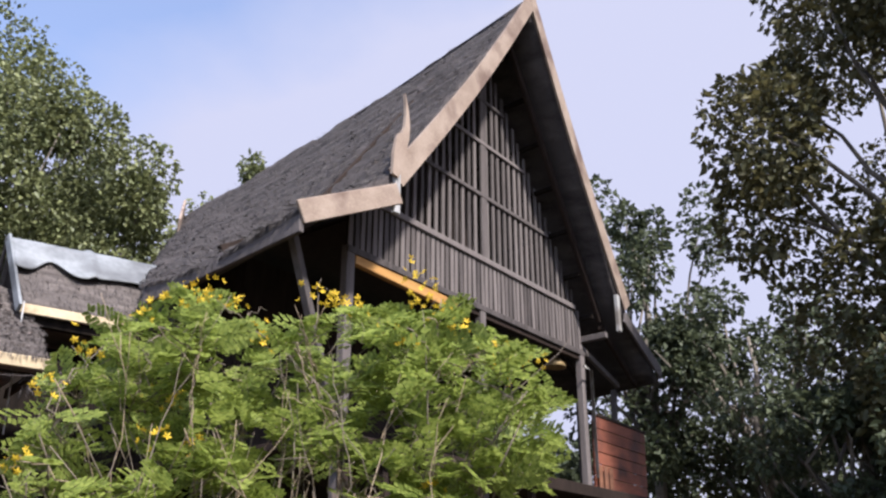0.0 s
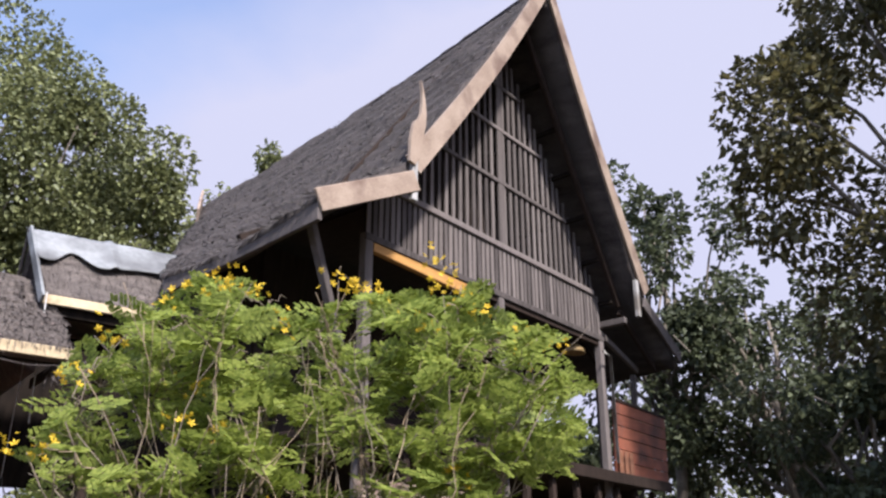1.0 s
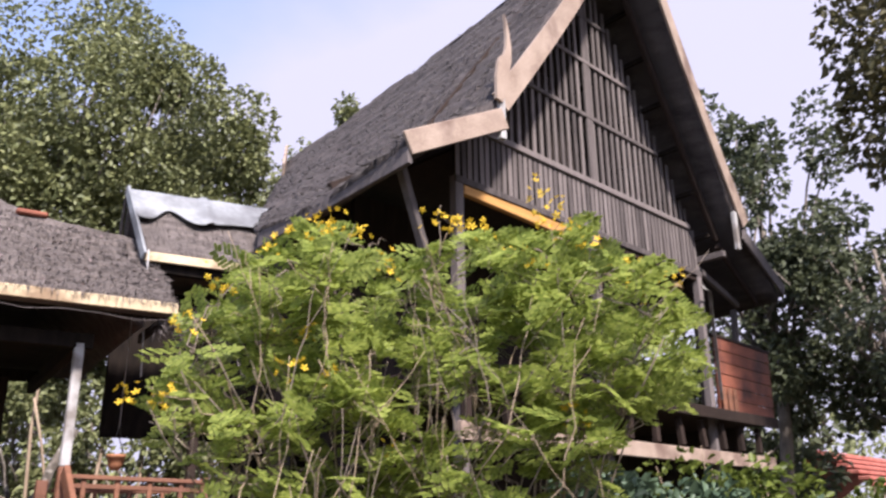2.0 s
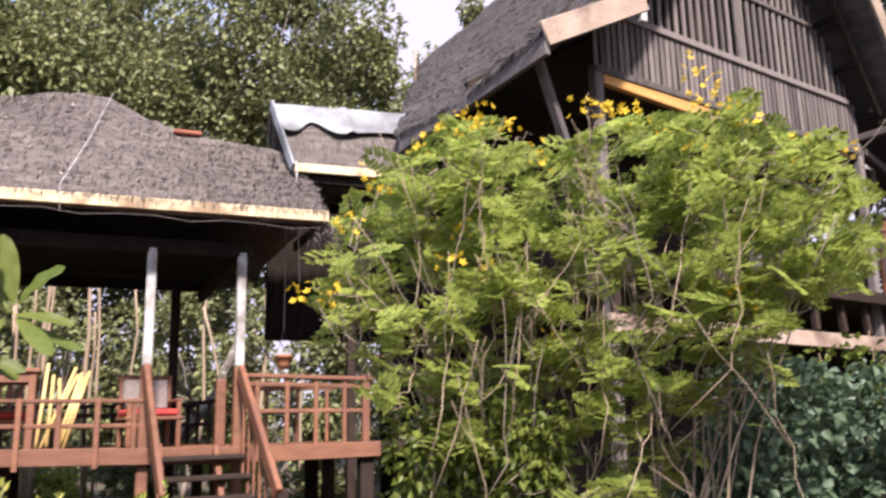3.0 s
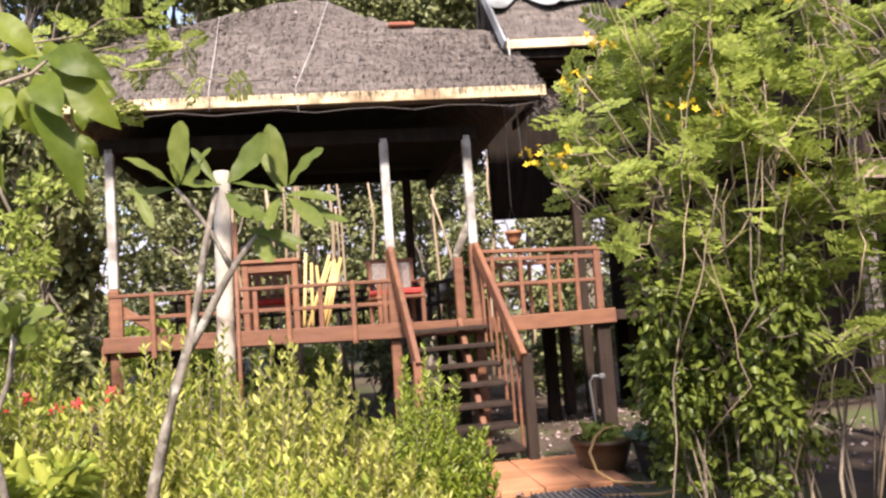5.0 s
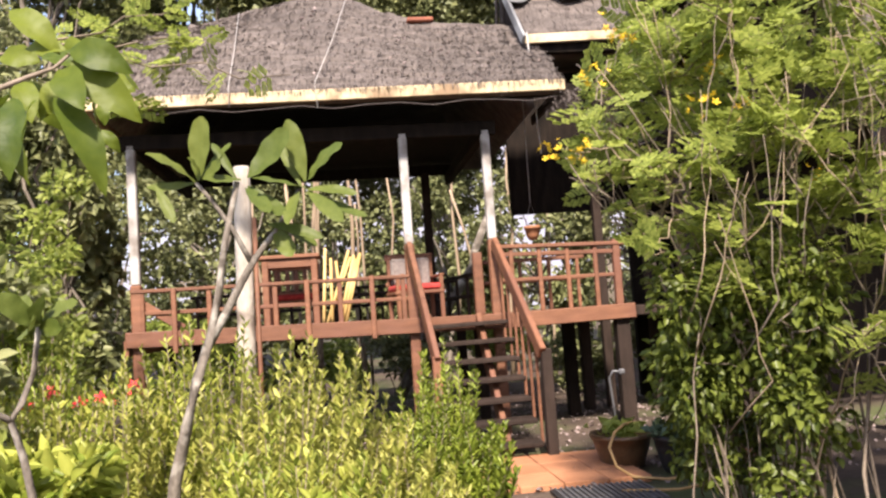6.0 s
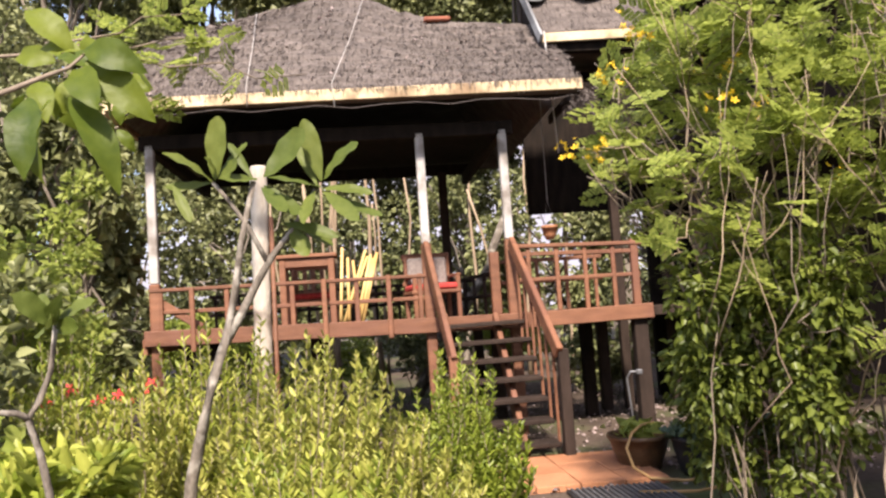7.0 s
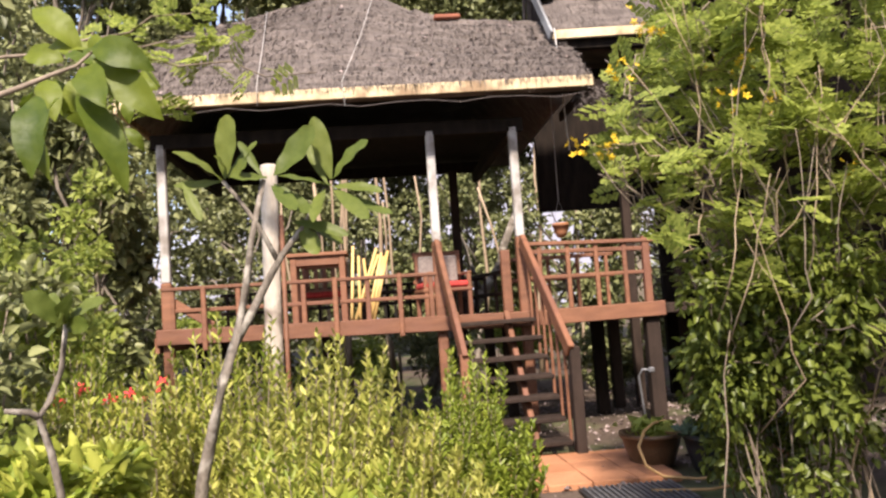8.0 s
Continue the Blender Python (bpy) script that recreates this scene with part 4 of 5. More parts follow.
def build_feather_shrub():
    """The wide flowering shrub in front of the house."""
    rng = np.random.default_rng(11)
    base = polar(36, 4.6, 0)
    t = thing("flowering_shrub", "large feathery green shrub with clusters of yellow flowers", "shrub", at=tuple(base))
    # azimuth and elevation of the crown's upper and lower outline, from the middle of the garden
    az_l = [13.0, 16, 19, 22, 24, 27, 30, 34, 38, 42, 46, 50, 54, 58, 61, 63.5]
    top_l = [10, 13, 17, 20, 23.5, 24, 23.5, 22, 24, 23.8, 23.6, 23.2, 22, 20, 17.5, 13]
    low_l = [8, 7, 3, -3, -8, -10, -12, -13, -14, -13, -10, -5, 2, 7, 9, 10]
    where, head, length = [], [], []
    grown = []
    for k in range(500):
        az = rng.uniform(14.5, 60.5) if k < 470 else rng.uniform(20, 48)
        hi, lo = np.interp(az, az_l, top_l) + 1.3 * math.sin(1.15 * az) + 0.9 * math.sin(2.6 * az + 1), np.interp(az, az_l, low_l)
        el = lo + (hi - lo) * rng.random() ** 0.62 + 0.2
        if k >= 470:
            el = hi - rng.uniform(0, 8)
        d = 4.25 + rng.uniform(-0.75, 0.85)
        tip = polar(az, d, max(0.35, 1.72 + d * math.tan(radians(el))))
        if k < 46:
            root = polar(az * 0.5 + 18.5, 4.4, 0) + np.array([rng.normal(0, 0.25), rng.normal(0, 0.25), 0])
        else:
            best = min(grown, key=lambda g: np.linalg.norm(g - tip) + 0.9 * max(0, g[2] - tip[2] + 0.2) + rng.uniform(0, 0.9))
            root = best
        lean = rng.uniform(0.2, 0.6)
        mid = root + (tip - root) * np.array([lean, lean, 0.75]) + rng.normal(0, 0.08, 3)
        r0 = rng.uniform(0.006, 0.013) if k < 46 else rng.uniform(0.003, 0.0065)
        def on(s):
            return root * (1 - s) ** 2 + 2 * mid * s * (1 - s) + tip * s * s
        pts = [(tuple(on(i / 8) + (rng.normal(0, 0.02, 3) if 0 < i < 8 else 0)), r0 * (1 - 0.6 * i / 8)) for i in range(9)]
        part("stem", tube_mesh([pts], M_TWIG if k % 5 else M_DRYPOLE, 5), None, t)
        grown += [on(s) for s in ((0.35, 0.5, 0.65, 0.8) if k < 46 else (0.6,))]
        gap = math.sin(0.95 * az + 0.35 * el) * math.sin(0.75 * el - 0.2 * az)
        for _ in range(0 if gap < -0.2 else (2 if az < 17 else 4 if az < 22 else 6 if el < 4 else 8)):
            s = 1 - (0.5 if k < 46 else 0.6) * rng.random() ** 1.5
            a = rng.uniform(0, 2 * math.pi)
            where.append(on(s))
            head.append((math.cos(a), math.sin(a), rng.uniform(-0.4, 0.7)))
            length.append(rng.uniform(0.10, 0.24))
    part("foliage", fronds_mesh(rng, np.array(where), np.array(head), np.array(length), M_FROND), None, t, "feathery bright green leaves")
    for k in range(48):
        az, el, d = rng.uniform(22, 56), rng.uniform(-12, 17), rng.uniform(3.45, 3.95)
        p = polar(az, d, max(0.25, 1.6 + d * math.tan(radians(el))))
        q = p + np.array([rng.normal(0, 0.2), rng.normal(0, 0.12), rng.uniform(0.4, 1.0)])
        foot = p + np.array([rng.normal(0, 0.1), 0.35, -0.3])
        foot[2] = max(0.0, foot[2])
        part("twig", tube_mesh([bent(foot, p, 0.0045, 0.004, 0.008, rng, 2)[:-1] + bent(p, q, 0.004, 0.0018, 0.012, rng, 6), bent(p + (q - p) * 0.5, q + rng.normal(0, 0.16, 3), 0.003, 0.0015, 0.01, rng, 4)], M_DRYPOLE if k % 2 else M_TWIG, 5), None, t)
    for az, el in FLOWERS:
        d = 3.7 + rng.uniform(-0.2, 0.3)
        flower_cluster(rng, polar(az, d, 1.72 + d * math.tan(radians(el))), 0.05, 9, YELLOW_FLOWER, t)


FLOWERS = [(26.2, 24.5), (28.4, 25.3), (28.5, 24.4), (31.2, 24.3), (23.5, 22.9), (19.4, 19.6), (25.7, 15.8), (27.0, 15.9), (39.1, 25.2), (40.5, 24.9), (42.4, 24.5), (46.2, 22.2), (48.0, 21.7), (51.7, 23.9), (52.7, 22.5), (56.1, 20.7), (56.4, 19.7), (59.4, 19.5), (50.1, 9.1), (51.1, 8.2), (34.3, 5.8), (29.9, 11.8), (25.7, 12.8), (48.2, 27.2), (49.7, 26.5), (33.9, 21.6), (17.5, 16.3), (15.6, 10.4), (49.6, 24.8), (13.2, 10.3)]


def leafy(name, label, lumps, leaves, leaf, mat, seed, base, stems=10, width=0.3, upright=0.4, shell=0.2, group="", stem_mat=None, stem_r=0.008):
    """A shrub: thin stems from its base and leaves through its lumps."""
    rng = np.random.default_rng(seed)
    t = thing(name, label, "shrub", group, at=base)
    paths = []
    for k in range(stems):
        c, r = lumps[k % len(lumps)]
        tip = np.array(c) + rng.uniform(-0.7, 0.7, 3) * np.array(r) + np.array([0, 0, r[2] * 0.4])
        root = np.array([c[0], c[1], 0]) * 0.5 + np.array(base) * 0.5 + np.array([*rng.normal(0, 0.1, 2), 0])
        root[2] = base[2]
        paths.append(bent(root, tip, stem_r, stem_r * 0.35, 0.03, rng, 5))
    part("branchwork", tube_mesh(paths, stem_mat or M_TWIG, 5), None, t)
    pos, out = blob_points(rng, lumps, leaves // len(lumps), shell)
    pos[:, 2] = np.maximum(pos[:, 2], 0.03)
    way = out * 0.7 + rng.normal(0, 0.5, out.shape) + np.array([0, 0, upright])
    part("foliage", leaf_mesh(pos, way, leaf * rng.uniform(0.55, 1.3, len(pos)), width, mat, rng, oval=True), None, t)
    return t


def big_leaf(base, tip, width, curl, mat, parent, roll=0.0, name="leaf", blunt=False):
    """One broad leaf with midrib fold, tapered ends and a drooping curl."""
    a, b = Vector(base), Vector(tip)
    d = b - a
    n = 12
    z = d.normalized()
    s = z.cross(Vector((-0.1, -0.75, 0.65)))
    s = (Matrix.Rotation(roll, 3, z) @ s.normalized())
    up = s.cross(z)
    vs, fs = [], []
    for i in range(n + 1):
        q = i / n
        w_ = width * (math.sin(math.pi * min(1, q ** 0.9 * 0.97 + 0.03)) ** 0.9) * 0.5
        if blunt:
            w_ = width * 0.5 * (0.12 + 0.88 * math.sin(math.pi * 0.5 * min(1, q / 0.62))) * (1 if q < 0.62 else math.sqrt(max(0.0, 1 - ((q - 0.62) / 0.385) ** 2)))
        c = a + d * q + up * curl * d.length * math.sin(math.pi * q)
        for k, (m, lift) in enumerate(((-1, 0.22), (-0.5, 0.13), (0, 0), (0.5, 0.13), (1, 0.22))):
            wav = 0.05 * width * math.sin(q * 17 + m * 2) * abs(m)
            vs.append(c + s * w_ * m + up * (w_ * lift + wav))
    for i in range(n):
        for k in range(4):
            p = i * 5 + k
            fs.append((p, p + 1, p + 6, p + 5))
    me = mesh_from(vs, fs, mat, True)
    ob = part(name, me, None, parent)
    return ob


def shoot_shrub(name, label, x, y, h, r, mat, seed, group, shoots=76, leaf=0.064, per=58):
    """A shrub of many upright shoots, each with narrow leaves up its length."""
    rng = np.random.default_rng(seed)
    t = thing(name, label, "shrub", group, at=(x, y, 0))
    paths, pos, way, size = [], [], [], []
    for k in range(shoots):
        a, q = rng.uniform(0, 6.28), math.sqrt(rng.random())
        foot = np.array([x + 0.5 * r * q * math.cos(a), y + 0.5 * r * q * math.sin(a), 0])
        hh = h * rng.uniform(0.55, 1.12) * (1.06 - 0.3 * q)
        top = np.array([x + r * q * 1.15 * math.cos(a), y + r * q * 1.15 * math.sin(a), hh]) + np.array([*rng.normal(0, 0.05, 2), 0])
        paths.append(bent(foot, top, 0.006, 0.002, 0.012, rng, 4))
        for i in range(per):
            s = 0.3 + 0.7 * (i + rng.random()) / per
            b_ = i * 2.4 + rng.normal(0, 0.3)
            pos.append(foot + (top - foot) * s)
            way.append((math.cos(b_), math.sin(b_), 0.85 + 0.9 * s * s))
            size.append(leaf * (1.2 - 0.4 * s) * rng.uniform(0.7, 1.3))
    part("branchwork", tube_mesh(paths, M_TWIG, 4), None, t)
    part("foliage", leaf_mesh(np.array(pos), np.array(way), np.array(size), 0.20, mat, rng, 0.08, 0.25, oval=True), None, t)
    return t


build_feather_shrub()

# creeper and shrub at the foot of the flowering shrub
rng_v = np.random.default_rng(77)
lumps_v = [(tuple(polar(rng_v.uniform(21.5, 33), rng_v.uniform(3.75, 4.45), 0.25 + 1.45 * rng_v.random() ** 0.7)), (rng_v.uniform(0.14, 0.28), 0.22, rng_v.uniform(0.18, 0.34))) for _ in range(42)]
leafy("creeper_shrub", "tangled yellow-green creeper over dark stems", lumps_v, 9500, 0.060, M_VINE, 21, tuple(polar(28, 4.05, 0)), 34, 0.33, -0.5, 0.3, stem_r=0.007)
bx, by = spot(5.1, 3.15)
lumps_b = [((bx + rng_v.uniform(-1.4, 1.4), by + rng_v.uniform(-0.7, 0.7), rng_v.uniform(0.4, 1.85)), (0.45, 0.45, 0.4)) for _ in range(18)]
leafy("broadleaf_shrub", "dense shrub of broad dark green leaves", lumps_b, 9500, 0.095, M_BLUELEAF, 22, (bx, by, 0), 18, 0.37, -0.2, 0.35, stem_r=0.012)
cx, cy = spot(7.1, 3.0)
lumps_c = [((cx + rng_v.uniform(-1.3, 1.3), cy + rng_v.uniform(-0.6, 0.6), rng_v.uniform(0.5, 2.0)), (0.5, 0.5, 0.45)) for _ in range(14)]
leafy("creeper_shrub", "tangled green creeper on pale dry stems", lumps_c, 3600, 0.10, M_VINE, 23, (cx, cy, 0), 40, 0.36, -0.2, 0.35, stem_mat=M_DRYPOLE, stem_r=0.012)

# golden shrubs in the bed
for i, (x, y, h, r) in enumerate([(-1.75, 3.4, 1.15, 0.42), (-1.3, 3.4, 1.1, 0.42), (-0.38, 2.65, 0.86, 0.32), (-1.45, 2.35, 0.85, 0.36), (-0.55, 3.3, 1.12, 0.40), (-0.2, 2.9, 0.88, 0.34), (0.0, 3.5, 0.92, 0.34), (-0.95, 3.75, 1.25, 0.40), (-2.1, 4.2, 1.2, 0.45), (-0.35, 4.0, 1.1, 0.36), (-0.15, 2.3, 0.62, 0.26), (-1.25, 2.1, 0.74, 0.26), (0.1, 3.1, 0.7, 0.28)]):
    shoot_shrub("golden_shrub", "yellow-green leafy shrub with upright shoots", *spot(x, y), h * (0.95 if x > -0.25 else 1.19 if y > 2.6 else 1.08), r * 1.15, (M_LIME, M_GOLD, M_LIME, M_FRESH, M_GOLD, M_GOLD, M_GOLD, M_LIME, M_FRESH, M_GOLD, M_LIME, M_LIME, M_GOLD)[i], 310 + i, "golden shrubs in the bed")
for i, (x, y, h, r) in enumerate([(-1.35, 2.4, 0.86, 0.30), (-1.08, 2.2, 0.80, 0.24), (-0.28, 2.4, 0.66, 0.26), (-0.7, 2.3, 0.48, 0.24)]):
    rng_g = np.random.default_rng(360 + i)
    x, y = spot(x, y)
    lp = [((x + rng_g.uniform(-r, r), y + rng_g.uniform(-r, r), h * rng_g.uniform(0.5, 1.15)), (0.12, 0.12, 0.10)) for _ in range(18)]
    leafy("broad_green_shrub", "bright green shrub with broad pointed leaves", lp, 2600, 0.082, M_FRESH if i % 3 else M_LIME, 370 + i, (x, y, 0), 14, 0.26, 0.3, 0.2, "broad green shrubs in the bed")
for i, (x, y, h, r) in enumerate([(0.45, 4.75, 0.95, 0.28), (0.2, 4.3, 0.75, 0.26), (0.62, 4.4, 0.6, 0.2)]):
    shoot_shrub("green_shrub", "fresh green leafy shrub beside the stairs", *spot(x, y), h * 1.3, r * 1.1, M_FRESH, 350 + i, "green shrubs by the stairs", 34)


# ---- trees round the place ----
def pol(az, d):
    a = radians(bearing(az))
    return (PACE * d * math.sin(a), PACE * d * math.cos(a))


def tree_at(name, label, az, d, top, bottom, wide, leaves, leaf, mat, seed, lumps=26, **kw):
    x, y = pol(az, d)
    c = (top + bottom) / 2
    return tree(name, label, (x, y, 0), top, (x, y, c), (wide, wide, (top - bottom) / 2), leaves, leaf, mat, seed, lumps, **kw)


tree_at("broad_tree", "dense green broadleaf tree beside the pavilion roof", -26, 20, 17.0, 3.0, 4.6, 30000, 0.22, M_LEAF_TREE, 34, 44, lump_r=0.28)
tree_at("broad_tree", "large dense green broadleaf tree behind the pavilion", 7, 22, 19.4, 5.0, 5.8, 70000, 0.19, M_LEAF_TREE, 1, 70, lump_r=0.26)
tree_at("broad_tree", "large dense green broadleaf tree behind the pavilion", -14, 21, 17.5, 3.0, 5.8, 46000, 0.23, M_LEAF_TREE, 2, 50, lump_r=0.28)
tree_at("broad_tree", "dense green broadleaf tree behind the roofs", 20, 24, 18.4, 3.0, 4.4, 30000, 0.24, M_LEAF_TREE, 3, 44, lump_r=0.27)
tree_at("broad_tree", "tall dense tree further behind the pavilion", -3, 28, 19.0, 3.5, 6.5, 30000, 0.28, M_LEAF_TREE, 33, 50, lump_r=0.28)
tree_at("far_tree", "sparse pale green tree beyond the roof", 31.5, 27, 20.6, 14.6, 1.7, 5000, 0.24, M_LEAF_TREE, 4, 22, lump_r=0.42)
tree_at("far_tree", "sparse pale green tree beyond the roof", 27.6, 27, 18.2, 11.0, 1.9, 5000, 0.24, M_LEAF_TREE, 14, 22, lump_r=0.42)
tree_at("dark_tree", "dark green tree beside the house gable", 67, 19, 16.0, 2.0, 2.9, 9500, 0.22, M_LEAF_DARK, 5, 40, lump_r=0.24)
tree_at("dark_tree", "dark green tree beyond the veranda", 76, 18, 10.0, 3.6, 3.2, 9000, 0.20, M_LEAF_DARK, 6, 44, lump_r=0.26)
tree_at("dark_tree", "dark green tree beyond the veranda", 62, 22, 7.0, 0.5, 3.4, 8000, 0.30, M_LEAF_DARK, 16, 30, lump_r=0.28)
tree_at("rust_tree", "tall tree of olive and rust-tinged leaves", 92.0, 11.5, 15.5, 1.0, 3.5, 46000, 0.16, M_LEAF_AUTUMN, 7, 60, lump_r=0.29)
tree_at("dark_tree", "shaded dark tree with drooping leaves", 82, 11.0, 5.0, 2.2, 1.5, 9000, 0.13, M_LEAF_DARK, 8, 30, lump_r=0.28, trunk_r=0.12)
tree_at("dark_tree", "shaded dark tree with drooping leaves", 97, 9.0, 6.5, 0.2, 2.2, 14000, 0.12, M_LEAF_DARK, 9, 30, lump_r=0.28, trunk_r=0.12)
# woodland behind and beside the pavilion
for i, (az, d, top, bot, wide) in enumerate([(-22, 14, 6.5, 0.3, 2.0), (-12, 16, 5.5, 0.2, 1.8), (-3, 17, 5.0, 0.2, 1.8), (6, 16, 5.5, 0.2, 1.8), (13, 15, 5.0, 0.2, 1.6), (-30, 11, 7.0, 0.2, 2.0), (-38, 8, 6.5, 0.2, 1.6), (-27, 8.5, 4.6, 0.2, 1.1), (22, 16, 5.5, 0.2, 1.8), (-33, 16, 11, 1.0, 3.2)]):
    tree_at("thicket_tree", "slender leafy tree in the thicket", az, d, top, bot, wide, 4600, 0.17, M_LEAF_TREE, 40 + i, 22, lump_r=0.30, trunk_r=0.08, group="thicket behind the pavilion")
for i, (x, y, h) in enumerate([(-2.2, 12.2, 1.3), (-0.9, 12.6, 1.0), (0.6, 12.0, 1.1), (1.9, 11.6, 1.3), (3.0, 10.6, 0.9), (-3.2, 11.5, 1.6)]):
    rng_g = np.random.default_rng(420 + i)
    x, y = spot(x, y)
    lp = [((x + rng_g.uniform(-0.6, 0.6), y + rng_g.uniform(-0.5, 0.5), h * rng_g.uniform(0.2, 1.0)), (0.3, 0.3, 0.2)) for _ in range(14)]
    leafy("undergrowth_shrub", "low green undergrowth behind the pavilion", lp, 1500, 0.12, M_FROND if i % 2 else M_LEAF_TREE, 430 + i, (x, y, 0), 10, 0.32, 0.2, 0.2, "undergrowth behind the pavilion")
# far woods that close the view all round
rng_f = np.random.default_rng(9)
lf = []
for k in range(110):
    az = rng_f.uniform(-180, 180)
    d = rng_f.uniform(34, 60)
    x, y = pol(az, d)
    hh = rng_f.uniform(3.0, 6.0)
    lf.append(((x, y, hh * 0.6), (3.2, 3.2, hh * 0.75)))
pos_f, out_f = blob_points(rng_f, lf, 520, 0.5)
pos_f[:, 2] = np.maximum(pos_f[:, 2], 0.05)
place("far_woods", leaf_mesh(pos_f, out_f + rng_f.normal(0, 0.5, out_f.shape), rng_f.uniform(0.3, 0.7, len(pos_f)), 0.35, M_LEAF_TREE, rng_f), None, "distant green woods round the garden", "woods", "stuff")


# ---- plants close to the camera ----
PLUM_A = [((-0.83, 3.1, 2.16), (-0.79, 3.06, 2.46), 0.13), ((-0.84, 3.09, 2.15), (-1.03, 2.93, 2.27), 0.10), ((-0.84, 3.09, 2.15), (-1.06, 3.03, 2.13), 0.07), ((-0.83, 3.1, 2.16), (-0.69, 3.23, 2.36), 0.06), ((-0.81, 3.1, 2.16), (-0.85, 2.99, 2.25), 0.08), ((-0.81, 3.1, 2.17), (-0.7, 3.03, 2.23), 0.10), ((-0.63, 3.14, 2.16), (-0.78, 3.01, 2.15), 0.07), ((-0.65, 3.14, 2.16), (-0.78, 3.21, 2.36), 0.05), ((-0.59, 3.1, 2.16), (-0.38, 3.08, 2.38), 0.15), ((-0.32, 3.19, 2.14), (-0.39, 3.18, 2.45), 0.11), ((-0.31, 3.19, 2.14), (-0.12, 3.15, 2.31), 0.12), ((-0.34, 3.19, 2.12), (-0.45, 3.28, 2.35), 0.06)]
PLUM_B = [((-0.32, 3.19, 2.11), (-0.55, 3.01, 2.14), 0.09), ((-0.32, 3.19, 2.1), (-0.06, 3.11, 2.05), 0.07), ((-0.31, 3.19, 2.09), (-0.02, 3.11, 1.94), 0.08), ((-0.31, 3.19, 2.09), (-0.13, 3.0, 1.91), 0.09), ((-0.35, 3.19, 2.1), (-0.39, 2.98, 1.91), 0.08), ((-0.6, 3.15, 2.13), (-0.41, 3.03, 1.96), 0.10), ((-0.61, 3.15, 2.12), (-0.47, 2.97, 1.97), 0.09), ((-0.52, 3.16, 1.94), (-0.24, 3.1, 1.85), 0.07), ((-0.49, 3.17, 1.93), (-0.39, 3.08, 1.77), 0.10), ((-0.47, 3.17, 1.94), (-0.28, 3.19, 1.82), 0.08), ((-1.02, 3.04, 2.14), (-0.92, 2.97, 1.95), 0.06)]
BIG = [((-0.71, 1.27, 2.14), (-0.61, 1.27, 2.04), 0.09), ((-0.59, 1.27, 2.05), (-0.46, 1.27, 1.99), 0.10), ((-0.6, 1.27, 2.04), (-0.47, 1.32, 1.97), 0.09), ((-0.59, 1.28, 2.03), (-0.45, 1.28, 1.89), 0.11), ((-0.61, 1.27, 2.01), (-0.53, 1.19, 1.9), 0.10), ((-0.62, 1.26, 1.95), (-0.52, 1.25, 1.74), 0.10), ((-0.63, 1.2, 1.93), (-0.62, 1.15, 1.75), 0.10), ((-0.66, 1.18, 1.93), (-0.65, 1.13, 1.76), 0.10), ((-0.6, 1.27, 2.05), (-0.69, 1.28, 2.06), 0.06), ((-0.75, 1.42, 2.15), (-0.72, 1.44, 2.19), 0.05), ((-0.73, 1.76, 2.07), (-0.72, 1.76, 2.01), 0.05), ((-0.73, 1.76, 2.0), (-0.69, 1.78, 1.94), 0.05)]
BIG_STEM = [(-0.75, 1.19, 1.94), (-0.71, 1.21, 1.96), (-0.66, 1.24, 1.99), (-0.62, 1.26, 2.01), (-0.59, 1.27, 2.04)]
SAP = [((-0.99, 1.97, 1.54), (-1.06, 1.87, 1.64), 0.10), ((-0.98, 1.97, 1.55), (-0.92, 1.78, 1.52), 0.10), ((-0.98, 1.98, 1.55), (-0.93, 1.89, 1.63), 0.10), ((-0.98, 1.98, 1.55), (-0.86, 1.98, 1.61), 0.09), ((-0.98, 1.97, 1.54), (-0.88, 1.91, 1.53), 0.07), ((-0.99, 1.97, 1.55), (-1.07, 2.04, 1.64), 0.08)]
SAP_A = [(-1.01, 1.96, 1.02), (-1.03, 1.95, 1.15), (-1.06, 1.94, 1.26), (-1.03, 1.95, 1.31), (-1.0, 1.97, 1.4), (-0.98, 1.97, 1.54)]
SAP_B = [(-1.06, 1.94, 1.26), (-1.08, 1.92, 1.28), (-1.14, 1.89, 1.29)]
FR_TRUNK = [(-0.98, 3.0, 0.77), (-0.92, 3.02, 1.01), (-0.87, 3.03, 1.21), (-0.81, 3.1, 1.41), (-0.76, 3.11, 1.62), (-0.72, 3.12, 1.86), (-0.65, 3.14, 2.15)]
FR_R = [(-0.83, 3.1, 1.36), (-0.74, 3.12, 1.51), (-0.65, 3.14, 1.67), (-0.58, 3.15, 1.78), (-0.47, 3.17, 1.91), (-0.35, 3.19, 2.1)]
FR_L = [(-0.6, 3.15, 1.75), (-0.68, 3.13, 1.92), (-0.77, 3.11, 2.06), (-0.84, 3.09, 2.15)]


def tapered(points, r0, r1):
    n = len(points) - 1
    return [(p, r0 + (r1 - r0) * i / n) for i, p in enumerate(points)]


